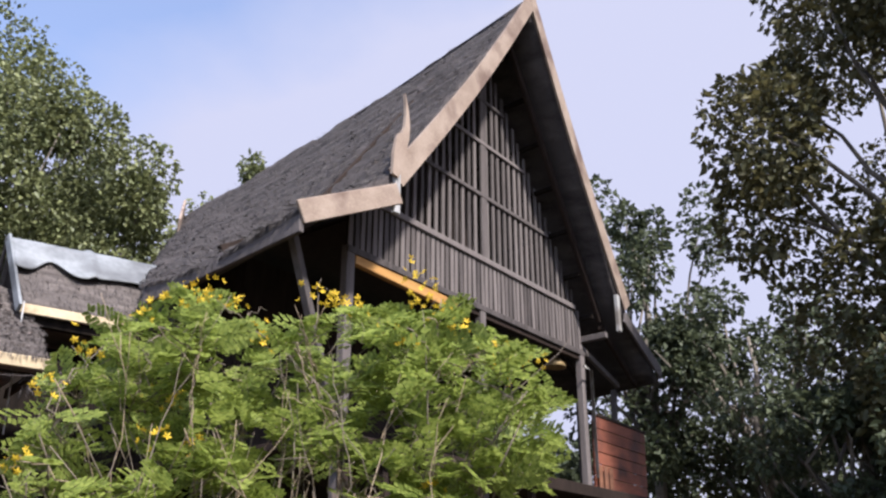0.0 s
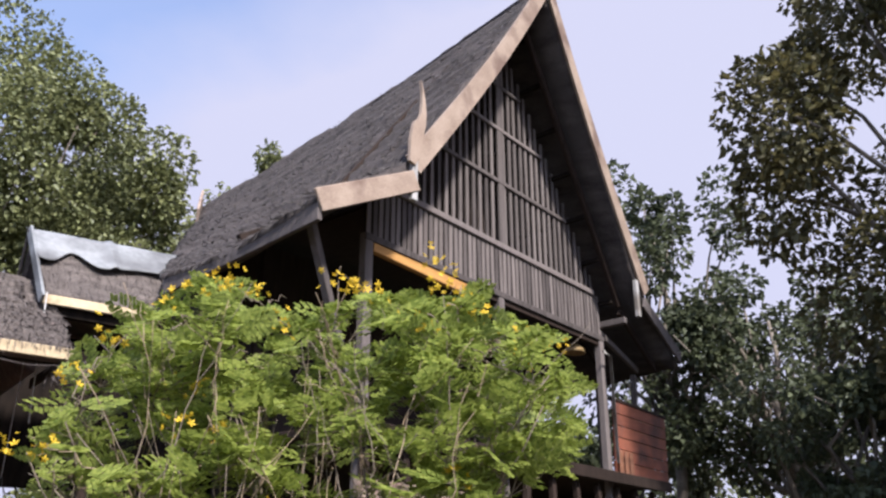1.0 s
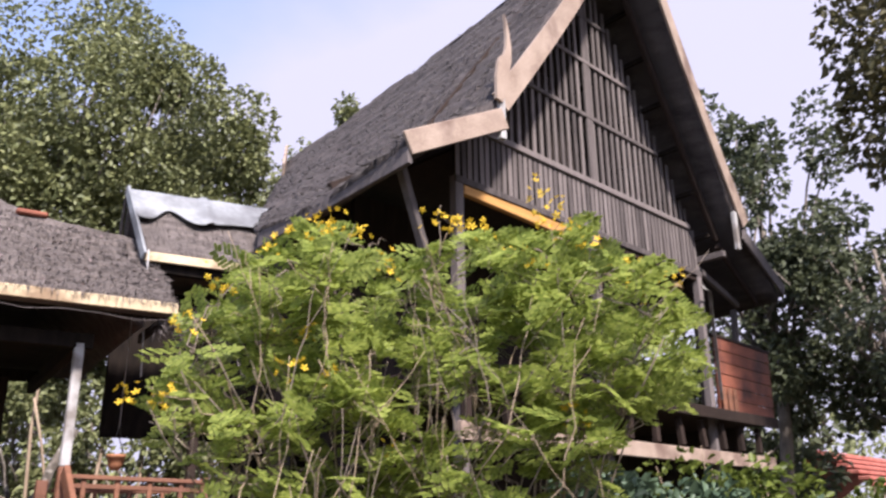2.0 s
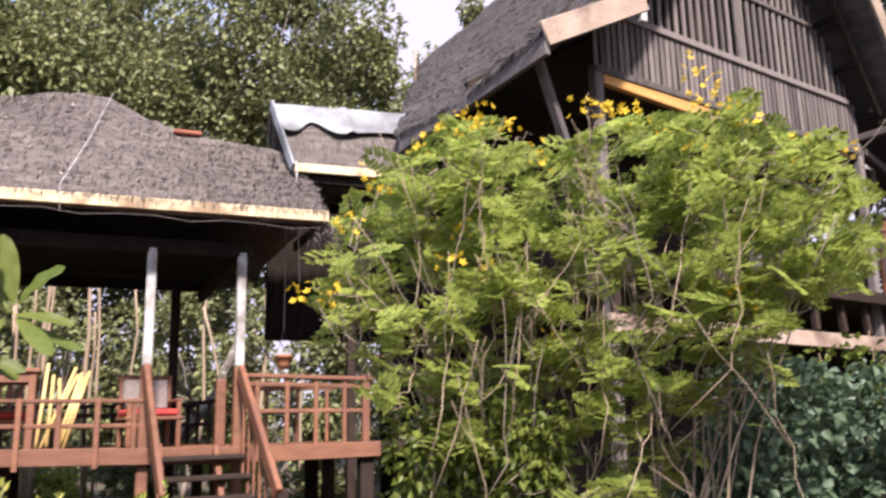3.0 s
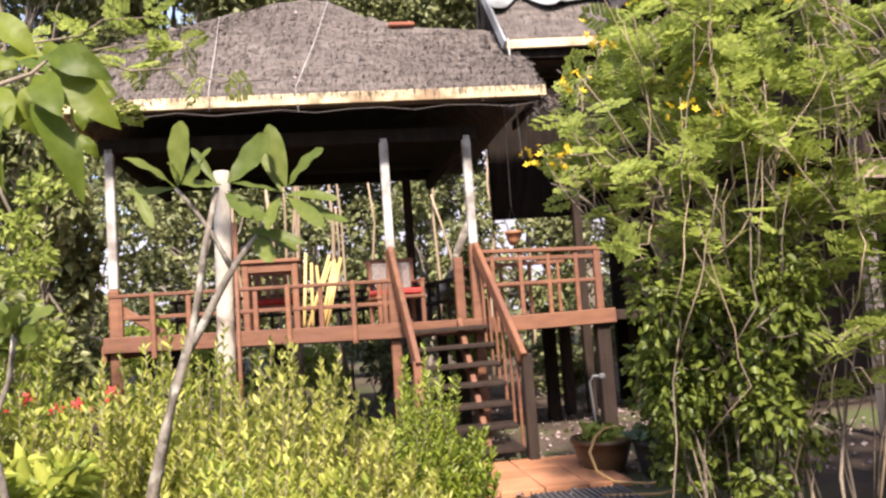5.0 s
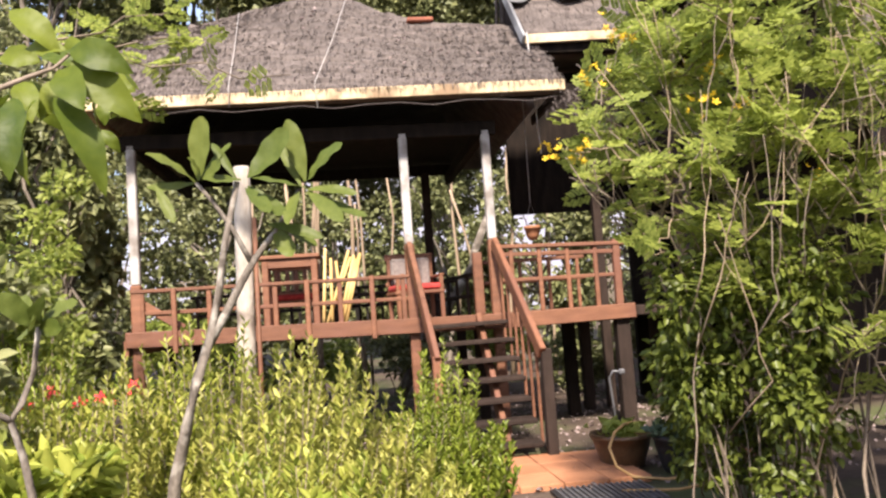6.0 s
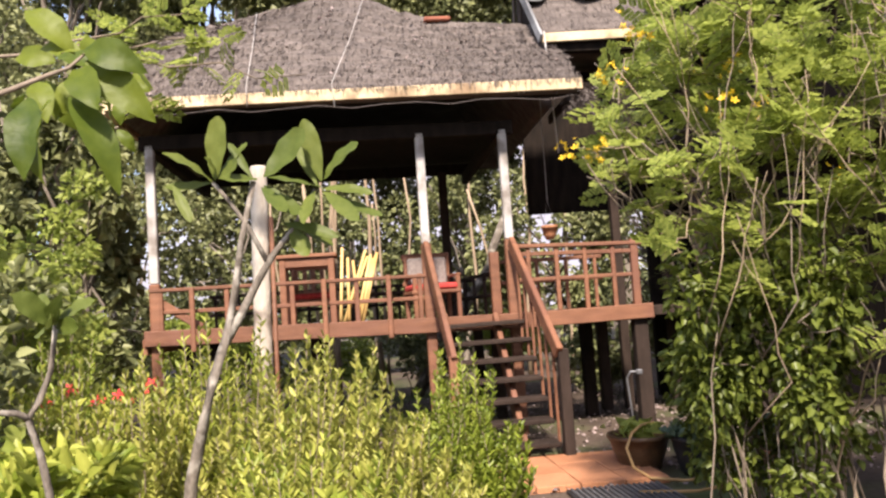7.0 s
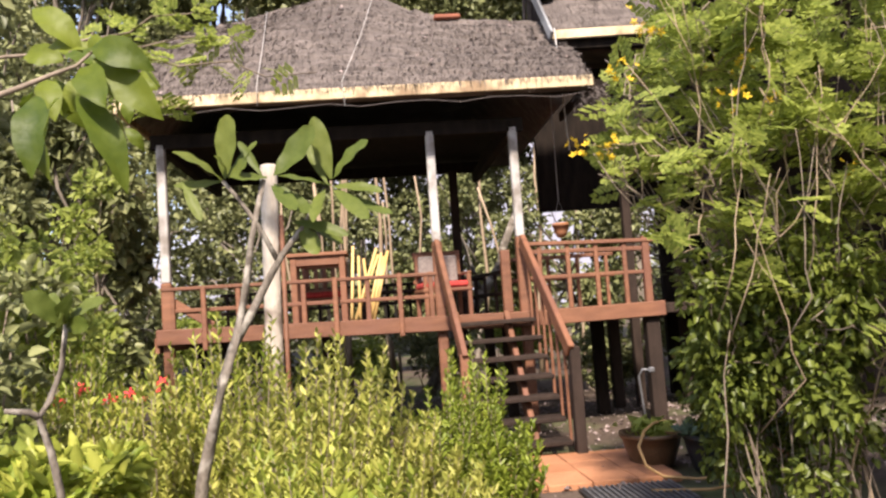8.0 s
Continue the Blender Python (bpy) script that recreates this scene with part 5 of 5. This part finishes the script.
def build_plumeria():
    t = thing("plumeria_tree", "young plumeria tree with pale bark and long green leaves", "tree", at=(-1.05, 2.98, 0))
    part("trunk", tube_mesh([tapered([(-1.05, 2.98, 0.0), (-1.02, 2.99, 0.4)] + FR_TRUNK, 0.036, 0.013), tapered(FR_R, 0.024, 0.012), tapered(FR_L, 0.014, 0.009)], M_PALEBARK, 10), None, t, "pale mottled bark")
    for i, (a, b, w_) in enumerate(PLUM_A + PLUM_B):
        big_leaf(a, b, w_ * 0.88, 0.06 * math.sin(i * 2.1), M_PLUMERIA, t, roll=math.sin(i * 1.7) * 0.25, blunt=True)
    plant_out(t, -0.65, 3.12)
    t.location.x += 0.05
    t.scale.z = 1.03
    return t


def build_big_leaf_branch():
    t = thing("broadleaf_sapling", "overhanging branch with large glossy green leaves", "tree", at=(-1.7, 0.95, 0))
    part("trunk", tube_mesh([tapered([(-1.7, 0.95, 0.0), (-1.65, 0.98, 0.9), (-1.35, 1.05, 1.6)] + BIG_STEM, 0.009, 0.003)], M_TWIG, 8), None, t)
    for i, (a, b, w_) in enumerate(BIG):
        big_leaf(a, b, w_ * 0.68, 0.12 + 0.05 * math.sin(i * 1.3), M_BIGLEAF, t, roll=0.55 * math.sin(i * 2.3))


    rng = np.random.default_rng(88)
    for i in range(12):
        a = Vector(BIG_STEM[1]).lerp(Vector(BIG_STEM[4]), rng.random()) + Vector((-0.04, 0.22, 0.03)) + Vector(rng.normal(0, 0.05, 3))
        b = a + Vector((rng.uniform(-0.12, 0.12), rng.uniform(-0.05, 0.05), rng.uniform(-0.14, 0.06)))
        big_leaf(a, b, 0.055, 0.12, M_BIGLEAF, t, roll=rng.uniform(-0.8, 0.8))
    plant_out(t, -0.6, 1.27)
    t.location += Vector((0.035, 0, 0))
    t.scale.z = 1.02
    return t


def build_sapling():
    t = thing("plumeria_sapling", "small bare-stemmed sapling with a tuft of rounded leaves", "tree", at=(-0.98, 1.95, 0))
    part("trunk", tube_mesh([tapered([(-0.98, 1.95, 0.0), (-0.99, 1.96, 0.5)] + SAP_A, 0.015, 0.008), tapered(SAP_B, 0.012, 0.008)], M_PALEBARK, 8), None, t)
    for i, (a, b, w_) in enumerate(SAP):
        big_leaf(a, b, w_ * 0.8, 0.05, M_PLUMERIA, t, roll=0.6 * math.sin(i * 2.0), blunt=True)
    return plant_out(t, -0.98, 1.95)


build_plumeria()
build_big_leaf_branch()
build_sapling()

# the white garden post beside the plumeria
g_post = thing("garden_post", "white weathered round post with a rusty rod beside it", "post", at=(-0.79, 4.13, 0))
part("shaft", tube_mesh([[((-0.80, 4.13, 0), 0.062), ((-0.79, 4.13, 0.9), 0.06), ((-0.775, 4.14, 1.7), 0.058), ((-0.76, 4.14, 2.52), 0.056), ((-0.76, 4.14, 2.54), 0.05)]], M_POST, 14), None, g_post, "flaking white paint")
part("rod", tube_mesh([[((-0.71, 4.12, 0), 0.015), ((-0.69, 4.12, 2.2), 0.015)]], M_DECK, 8), None, g_post)
plant_out(g_post, -0.79, 4.13)
# feathery twigs hanging before the roof, and side foliage
rng_t = np.random.default_rng(55)
tw = thing("overhanging_branch", "thin feathery branch hanging in front of the thatch", "tree", at=(-3.3, 2.6, 0))
ends = [((-1.6, 3.2, 3.0), (-0.75, 3.6, 3.15)), ((-1.6, 3.2, 3.0), (-0.35, 3.7, 2.95)), ((-1.5, 3.2, 2.9), (-1.1, 3.5, 2.75)), ((-1.6, 3.2, 3.05), (-0.95, 3.6, 3.35))]
part("branch", tube_mesh([bent((-3.3, 2.6, 0), (-2.9, 2.9, 2.8), 0.03, 0.02, 0.02, rng_t), bent((-2.9, 2.9, 2.8), (-1.6, 3.2, 3.0), 0.02, 0.008, 0.03, rng_t)] + [bent(a, b, 0.008, 0.003, 0.02, rng_t) for a, b in ends], M_TWIG, 5), None, tw)
wh, hd = [], []
for a, b in ends:
    for _ in range(13):
        s = rng_t.uniform(0.25, 1)
        wh.append(np.array(a) + (np.array(b) - np.array(a)) * s)
        hd.append(rng_t.normal(0, 1, 3) * np.array([1, 1, 0.4]))
part("foliage", fronds_mesh(rng_t, np.array(wh), np.array(hd), rng_t.uniform(0.12, 0.2, len(wh)), M_FROND), None, tw)
plant_out(tw, -1.0, 3.5)
for i, (x, y, h, r) in enumerate([(-2.6, 4.6, 2.2, 0.5), (-2.0, 3.0, 1.9, 0.4), (-3.2, 5.6, 3.0, 0.7), (-2.9, 4.0, 2.6, 0.6), (-1.75, 2.3, 1.3, 0.3)]):
    rng_g = np.random.default_rng(380 + i)
    x, y = spot(x, y)
    lp = [((x + rng_g.uniform(-r, r), y + rng_g.uniform(-r, r), h * rng_g.uniform(0.25, 1.0)), (0.24, 0.24, 0.16)) for _ in range(20)]
    leafy("leafy_shrub", "loose green shrub at the edge of the garden", lp, 2400, 0.085, M_LEAF_TREE if i % 2 else M_FROND, 390 + i, (x, y, 0), 20, 0.32, 0.1, 0.2, "shrubs at the edge of the garden", stem_r=0.011)
rf = thing("red_flower_plant", "low plant with bright red flowers", "plant", at=(-1.75, 3.6, 0))
part("branchwork", tube_mesh([bent((-1.75, 3.6, 0), (-1.85 + 0.14 * k, 3.57, 1.15), 0.006, 0.003, 0.02, rng_t) for k in range(5)], M_TWIG, 5), None, rf)
for k in range(5):
    flower_cluster(rng_t, (-1.85 + 0.14 * k, 3.55 + 0.03 * k, 1.15 + 0.04 * math.sin(k * 2)), 0.02, 4, RED_FLOWER, rf)
plant_out(rf, -1.75, 3.6)


# ---- things on the deck ----
def build_table(x, y, w_, d_, h_):
    t = thing("side_table", "reddish wooden table on the pavilion deck", "table", at=(x, y, DECK))
    z = DECK
    part("tabletop", box(bmesh.new(), (x - w_ / 2, y - d_ / 2, z + h_ - 0.045), (x + w_ / 2, y + d_ / 2, z + h_), 0.01), M_DECK, t)
    part("apron", box(bmesh.new(), (x - w_ / 2 + 0.05, y - d_ / 2 + 0.04, z + h_ - 0.15), (x + w_ / 2 - 0.05, y + d_ / 2 - 0.04, z + h_ - 0.05), 0.005), M_DECK, t)
    for sx in (-1, 1):
        for sy in (-1, 1):
            px, py = x + sx * (w_ / 2 - 0.07), y + sy * (d_ / 2 - 0.07)
            part("leg", beam((px, py, z), (px, py, z + h_ - 0.05), 0.075, 0.075), M_DECK, t)
    return t


set_out(build_table(-1.0, 7.95, 0.72, 0.5, 0.86), PAVILION)


def build_chair(x, y, turn, label, cushioned):
    t = thing("deck_chair", label, "chair", at=(x, y, DECK))
    m = Matrix.Translation((x, y, DECK)) @ Matrix.Rotation(turn, 4, 'Z')
    def add(name, lo, hi, mat, b=0.008):
        bm = box(bmesh.new(), lo, hi, b)
        bmesh.ops.transform(bm, matrix=m, verts=bm.verts)
        return part(name, bm, mat, t)
    add("seat", (-0.31, -0.28, 0.30), (0.31, 0.28, 0.34), M_DECK)
    add("cushion", (-0.29, -0.27, 0.345), (0.29, 0.25, 0.42), M_CUSHION, 0.03)
    add("top_rail", (-0.31, 0.25, 0.74), (0.31, 0.29, 0.82), M_DECK)
    add("lower_rail", (-0.31, 0.25, 0.42), (0.31, 0.29, 0.47), M_DECK)
    for k in range(5):
        add("back_slat", (-0.26 + 0.115 * k, 0.26, 0.47), (-0.20 + 0.115 * k, 0.28, 0.74), M_DECK, 0.004)
    if cushioned:
        add("back_cushion", (-0.25, 0.17, 0.42), (0.25, 0.245, 0.76), M_CLOTH, 0.03)
    for sx in (-0.29, 0.25):
        for sy in (-0.27, 0.23):
            add("leg", (sx, sy, 0), (sx + 0.05, sy + 0.05, 0.50 if sy < 0 else 0.78), M_DECK)
        add("armrest", (sx, -0.27, 0.50), (sx + 0.06, 0.26, 0.53), M_DECK)
    return set_out(t, PAVILION)


build_chair(0.5, 8.0, 0.15, "low wooden chair with red seat and grey back cushion", True)
build_chair(-1.0, 8.75, 0.0, "low slatted wooden chair with a red seat cushion", False)
sticks = thing("bamboo_easel", "bundle of yellow bamboo poles leaning together", "bamboo poles", at=(-0.42, 7.75, DECK))
rng_s = np.random.default_rng(8)
for k in range(9):
    a = (-0.58 + 0.026 * k + rng_s.normal(0, 0.03), 7.66 + 0.03 * (k % 3), DECK)
    b = (-0.44 + 0.02 * k + (0.13 if k % 3 else -0.13), 7.85, DECK + 0.84 + rng_s.uniform(-0.12, 0.08))
    part("pole", tube_mesh([tapered([a, tuple((np.array(a) + np.array(b)) / 2), b], 0.021, 0.017)], M_BAMBOO, 8), None, sticks)
set_out(sticks, PAVILION)
bench = thing("bench", "dark low wooden bench on the pavilion deck", "bench", at=(-0.1, 9.6, DECK))
part("seat", box(bmesh.new(), (-0.6, 9.4, DECK + 0.36), (0.35, 9.75, DECK + 0.41), 0.01), M_DARK, bench)
for px in (-0.55, 0.25):
    part("leg", box(bmesh.new(), (px, 9.42, DECK), (px + 0.05, 9.73, DECK + 0.36), 0.006), M_DARK, bench)
set_out(bench, PAVILION)

# ---- at the foot of the stairs ----
slab = thing("paving", "terracotta paving slabs at the foot of the stairs", "paving", kind="structure", at=(1.3, 5.4, 0))
for i in range(4):
    for j in range(-1, 2):
        x0, y0 = 0.55 + i * 0.36, 5.18 + j * 0.36
        part("tile", box(bmesh.new(), (x0, y0, -0.03), (x0 + 0.352, y0 + 0.352, 0.035 + 0.003 * ((i + j) % 2)), 0.006), M_CLAY, slab)
set_out(slab, FORECOURT)
grate = thing("drain_grate", "dark steel drain grate in the ground", "grate", at=(1.5, 4.5, 0))
part("frame", box(bmesh.new(), (1.12, 4.22, 0.0), (1.87, 4.76, 0.012), 0.004), M_BLACKPOT, grate)
for k in range(16):
    part("bar", box(bmesh.new(), (1.15 + k * 0.045, 4.24, 0.012), (1.172 + k * 0.045, 4.74, 0.028), 0.003), M_METAL, grate)
set_out(grate, FORECOURT)


def build_pot(name, label, x, y, r, h_, mat, leaf_mat, n, leaf_size, seed):
    t = thing(name, label, "flower pot", at=(x, y, 0))
    prof = [(r * 0.66, 0.0), (r * 0.72, 0.02), (r * 0.92, h_ * 0.55), (r, h_ * 0.86), (r * 1.08, h_ * 0.88), (r * 1.08, h_), (r * 0.95, h_), (r * 0.92, h_ * 0.85)]
    vs, fs = [], []
    for q, (rr, z) in enumerate(prof):
        for k in range(20):
            a = 2 * math.pi * k / 20
            vs.append((x + rr * math.cos(a), y + rr * math.sin(a), z))
    for q in range(len(prof) - 1):
        for k in range(20):
            k2 = (k + 1) % 20
            fs.append((q * 20 + k, q * 20 + k2, (q + 1) * 20 + k2, (q + 1) * 20 + k))
    fs.append(tuple(range(20))[::-1])
    fs.append(tuple((len(prof) - 1) * 20 + k for k in range(20)))
    part("pot", mesh_from(vs, fs, mat, True), None, t)
    rng = np.random.default_rng(seed)
    pos = np.array([x, y, h_]) + rng.normal(0, 1, (n, 3)) * np.array([r * 0.45, r * 0.45, 0.03])
    pos[:, 2] = np.abs(pos[:, 2] - h_) + h_ - 0.02
    way = rng.normal(0, 1, (n, 3)) * np.array([1, 1, 0.3]) + np.array([0, 0, 0.6])
    part("foliage", leaf_mesh(pos, way, leaf_size * rng.uniform(0.6, 1.3, n), 0.36, leaf_mat, rng), None, t)
    return set_out(t, FORECOURT)


build_pot("flower_pot", "glazed brown clay pot with small green leaves", 1.97, 5.35, 0.25, 0.28, M_POT, M_FROND, 60, 0.14, 91)
build_pot("flower_pot", "black plastic pot with dark leaves", 2.32, 5.0, 0.2, 0.3, M_BLACKPOT, M_BLUELEAF, 200, 0.12, 92)
build_pot("flower_pot", "black plastic pot with dark leaves", 2.9, 4.75, 0.2, 0.3, M_BLACKPOT, M_BLUELEAF, 200, 0.12, 93)
build_pot("flower_pot", "red clay pot under the shrub", 2.75, 4.45, 0.18, 0.26, M_CLAY, M_VINE, 120, 0.10, 94)
hose = [(2.3, 5.75, 0.02), (2.28, 5.62, 0.2), (2.15, 5.45, 0.34), (1.95, 5.22, 0.37), (1.80, 5.06, 0.34), (1.71, 4.97, 0.24), (1.73, 4.9, 0.1), (1.83, 4.82, 0.03), (2.05, 4.7, 0.02), (2.3, 4.72, 0.02), (2.35, 4.5, 0.02), (2.0, 4.4, 0.02), (1.6, 4.5, 0.02)]
set_out(place("garden_hose", tube_mesh([[(p, 0.012) for p in hose]], M_HOSE, 8), None, "tan rubber garden hose looped over a pot", "hose"), FORECOURT)
tap = thing("standpipe", "grey standpipe with a white tap", "tap", at=(2.55, 6.8, 0))
part("pipe", tube_mesh([[((2.55, 6.8, 0), 0.013), ((2.53, 6.8, 0.3), 0.013), ((2.51, 6.8, 0.58), 0.013), ((2.55, 6.78, 0.65), 0.014), ((2.63, 6.76, 0.64), 0.014)]], M_METAL, 8), None, tap)
part("tap_body", box(bmesh.new(), (2.61, 6.74, 0.61), (2.68, 6.79, 0.67), 0.012), M_METAL, tap)
set_out(tap, PAVILION)

# small clay pot hanging behind the landing
hp = thing("hanging_pot", "small orange clay pot hanging on a cord", "flower pot", at=(2.38, 10.6, 2.35))
vs_, fs_ = [], []
for rr, z in ((0.05, 2.36), (0.085, 2.42), (0.10, 2.5), (0.11, 2.5), (0.11, 2.54), (0.095, 2.54), (0.08, 2.47)):
    for q in range(14):
        a = 2 * math.pi * q / 14
        vs_.append((2.38 + rr * math.cos(a), 10.6 + rr * math.sin(a), z))
for r_ in range(6):
    for q in range(14):
        fs_.append((r_ * 14 + q, r_ * 14 + (q + 1) % 14, (r_ + 1) * 14 + (q + 1) % 14, (r_ + 1) * 14 + q))
fs_.append(tuple(range(14))[::-1])
part("pot", mesh_from(vs_, fs_, M_CLAY, True), None, hp)
part("cord", tube_mesh([[((2.29, 10.6, 2.53), 0.004), ((2.38, 10.6, 2.85), 0.004), ((2.47, 10.6, 2.53), 0.004)], [((2.38, 10.6, 2.85), 0.004), ((2.38, 10.55, 4.75), 0.004)]], M_CORD, 5), None, hp)

# hanging bell lamp under the veranda
lampb = thing("hanging_bell", "brass bell-shaped lamp hanging under the veranda ceiling", "lamp", at=(10.0, 5.4, 5.1))
vs_, fs_ = [], []
for q, (rr, z) in enumerate([(0.03, 5.36), (0.10, 5.34), (0.17, 5.27), (0.20, 5.20), (0.19, 5.20), (0.09, 5.32)]):
    for k in range(16):
        a = 2 * math.pi * k / 16
        vs_.append((10.0 + rr * math.cos(a), 5.4 + rr * math.sin(a), z))
for q in range(5):
    for k in range(16):
        k2 = (k + 1) % 16
        fs_.append((q * 16 + k, q * 16 + k2, (q + 1) * 16 + k2, (q + 1) * 16 + k))
part("shade", mesh_from(vs_, fs_, M_BRASS, True), None, lampb)
part("cord", tube_mesh([[((10.0, 5.4, 5.34), 0.008), ((10.0, 5.4, 6.16), 0.008)]], M_DARK, 6), None, lampb)
set_out(lampb, HOUSE)

# tall dry poles and slanting trunks in the thicket
rng_p = np.random.default_rng(66)
for k in range(15):
    x, y = (rng_p.uniform(-1.8, 0.2), rng_p.uniform(12.0, 14.0)) if k < 9 else (rng_p.uniform(-4, 4), rng_p.uniform(12.5, 16))
    ob = place("dry_pole", tube_mesh([bent((x, y, 0), (x + rng_p.normal(0, 0.25), y + rng_p.normal(0, 0.2), rng_p.uniform(3.6, 5.5)), rng_p.uniform(0.025, 0.06), 0.02, 0.03, rng_p)], M_DRYPOLE, 6), None, "tall dry pale stem in the thicket", "tree trunk", "", "dry stems in the thicket")
    set_out(ob, PAVILION)
set_out(place("slanting_trunk", tube_mesh([bent((0.5, 13.0, 0), (2.4, 13.2, 3.2), 0.12, 0.07, 0.08, rng_p, 6), bent((1.6, 13.1, 1.8), (1.0, 13.2, 3.8), 0.05, 0.02, 0.06, rng_p, 5)], M_PALEBARK, 8), None, "pale slanting tree trunk in the thicket", "tree trunk"), PAVILION)

# neighbouring house with a red tiled roof
nh = thing("far_house", "distant house with a red tiled roof among trees", "house", at=(24, 7.5, 0))
part("wall", box(bmesh.new(), (21.5, 5.6, 0), (27.5, 10, 2.2), 0.02), M_WALL, nh)
for k in range(9):
    y0, z0 = 5.2 + k * 0.3, 2.1 + k * 0.2
    part("roof_course", box(bmesh.new(), (21.0, y0, z0), (28.0, y0 + 0.36, z0 + 0.12), 0.02), M_ROOFTILE, nh)
part("roof", mesh_from([(21, 7.9, 3.9), (28, 7.9, 3.9), (28, 10.6, 2.0), (21, 10.6, 2.0), (21, 7.9, 3.8), (28, 7.9, 3.8), (28, 10.6, 1.9), (21, 10.6, 1.9)], [(0, 1, 2, 3), (7, 6, 5, 4), (0, 4, 5, 1), (1, 5, 6, 2), (2, 6, 7, 3), (3, 7, 4, 0)], M_ROOFTILE), None, nh)
plant_out(nh, 24, 7.5)

# long strap leaves at the edge of the garden
rng_q = np.random.default_rng(12)
strap = thing("strap_leaf_clump", "tall clump of long narrow grey-green leaves", "plant", at=(6.9, -1.2, 0))
for k in range(70):
    a = rng_q.uniform(0, 6.28)
    root = np.array([6.9 + rng_q.normal(0, 0.25), -1.2 + rng_q.normal(0, 0.25), 0])
    top = root + np.array([math.cos(a) * rng_q.uniform(0.2, 1.1), math.sin(a) * rng_q.uniform(0.2, 1.1), rng_q.uniform(2.6, 4.6)])
    tip = top + np.array([math.cos(a) * 0.7, math.sin(a) * 0.7, -rng_q.uniform(0.2, 0.9)])
    vs, fs = [], []
    for i in range(10):
        s = i / 9
        p = root * (1 - s) ** 2 + 2 * top * s * (1 - s) + tip * s * s
        w_ = 0.028 * math.sin(math.pi * min(0.98, 0.15 + s * 0.85))
        sd = np.array([-math.sin(a), math.cos(a), 0.0])
        vs += [tuple(p - sd * w_), tuple(p + np.array([0, 0, -0.008])), tuple(p + sd * w_)]
        if i:
            b_ = (i - 1) * 3
            fs += [(b_, b_ + 1, b_ + 4, b_ + 3), (b_ + 1, b_ + 2, b_ + 5, b_ + 4)]
    part("leaf", mesh_from(vs, fs, M_BLUELEAF, True), None, strap)
plant_out(strap, 6.9, -1.2)
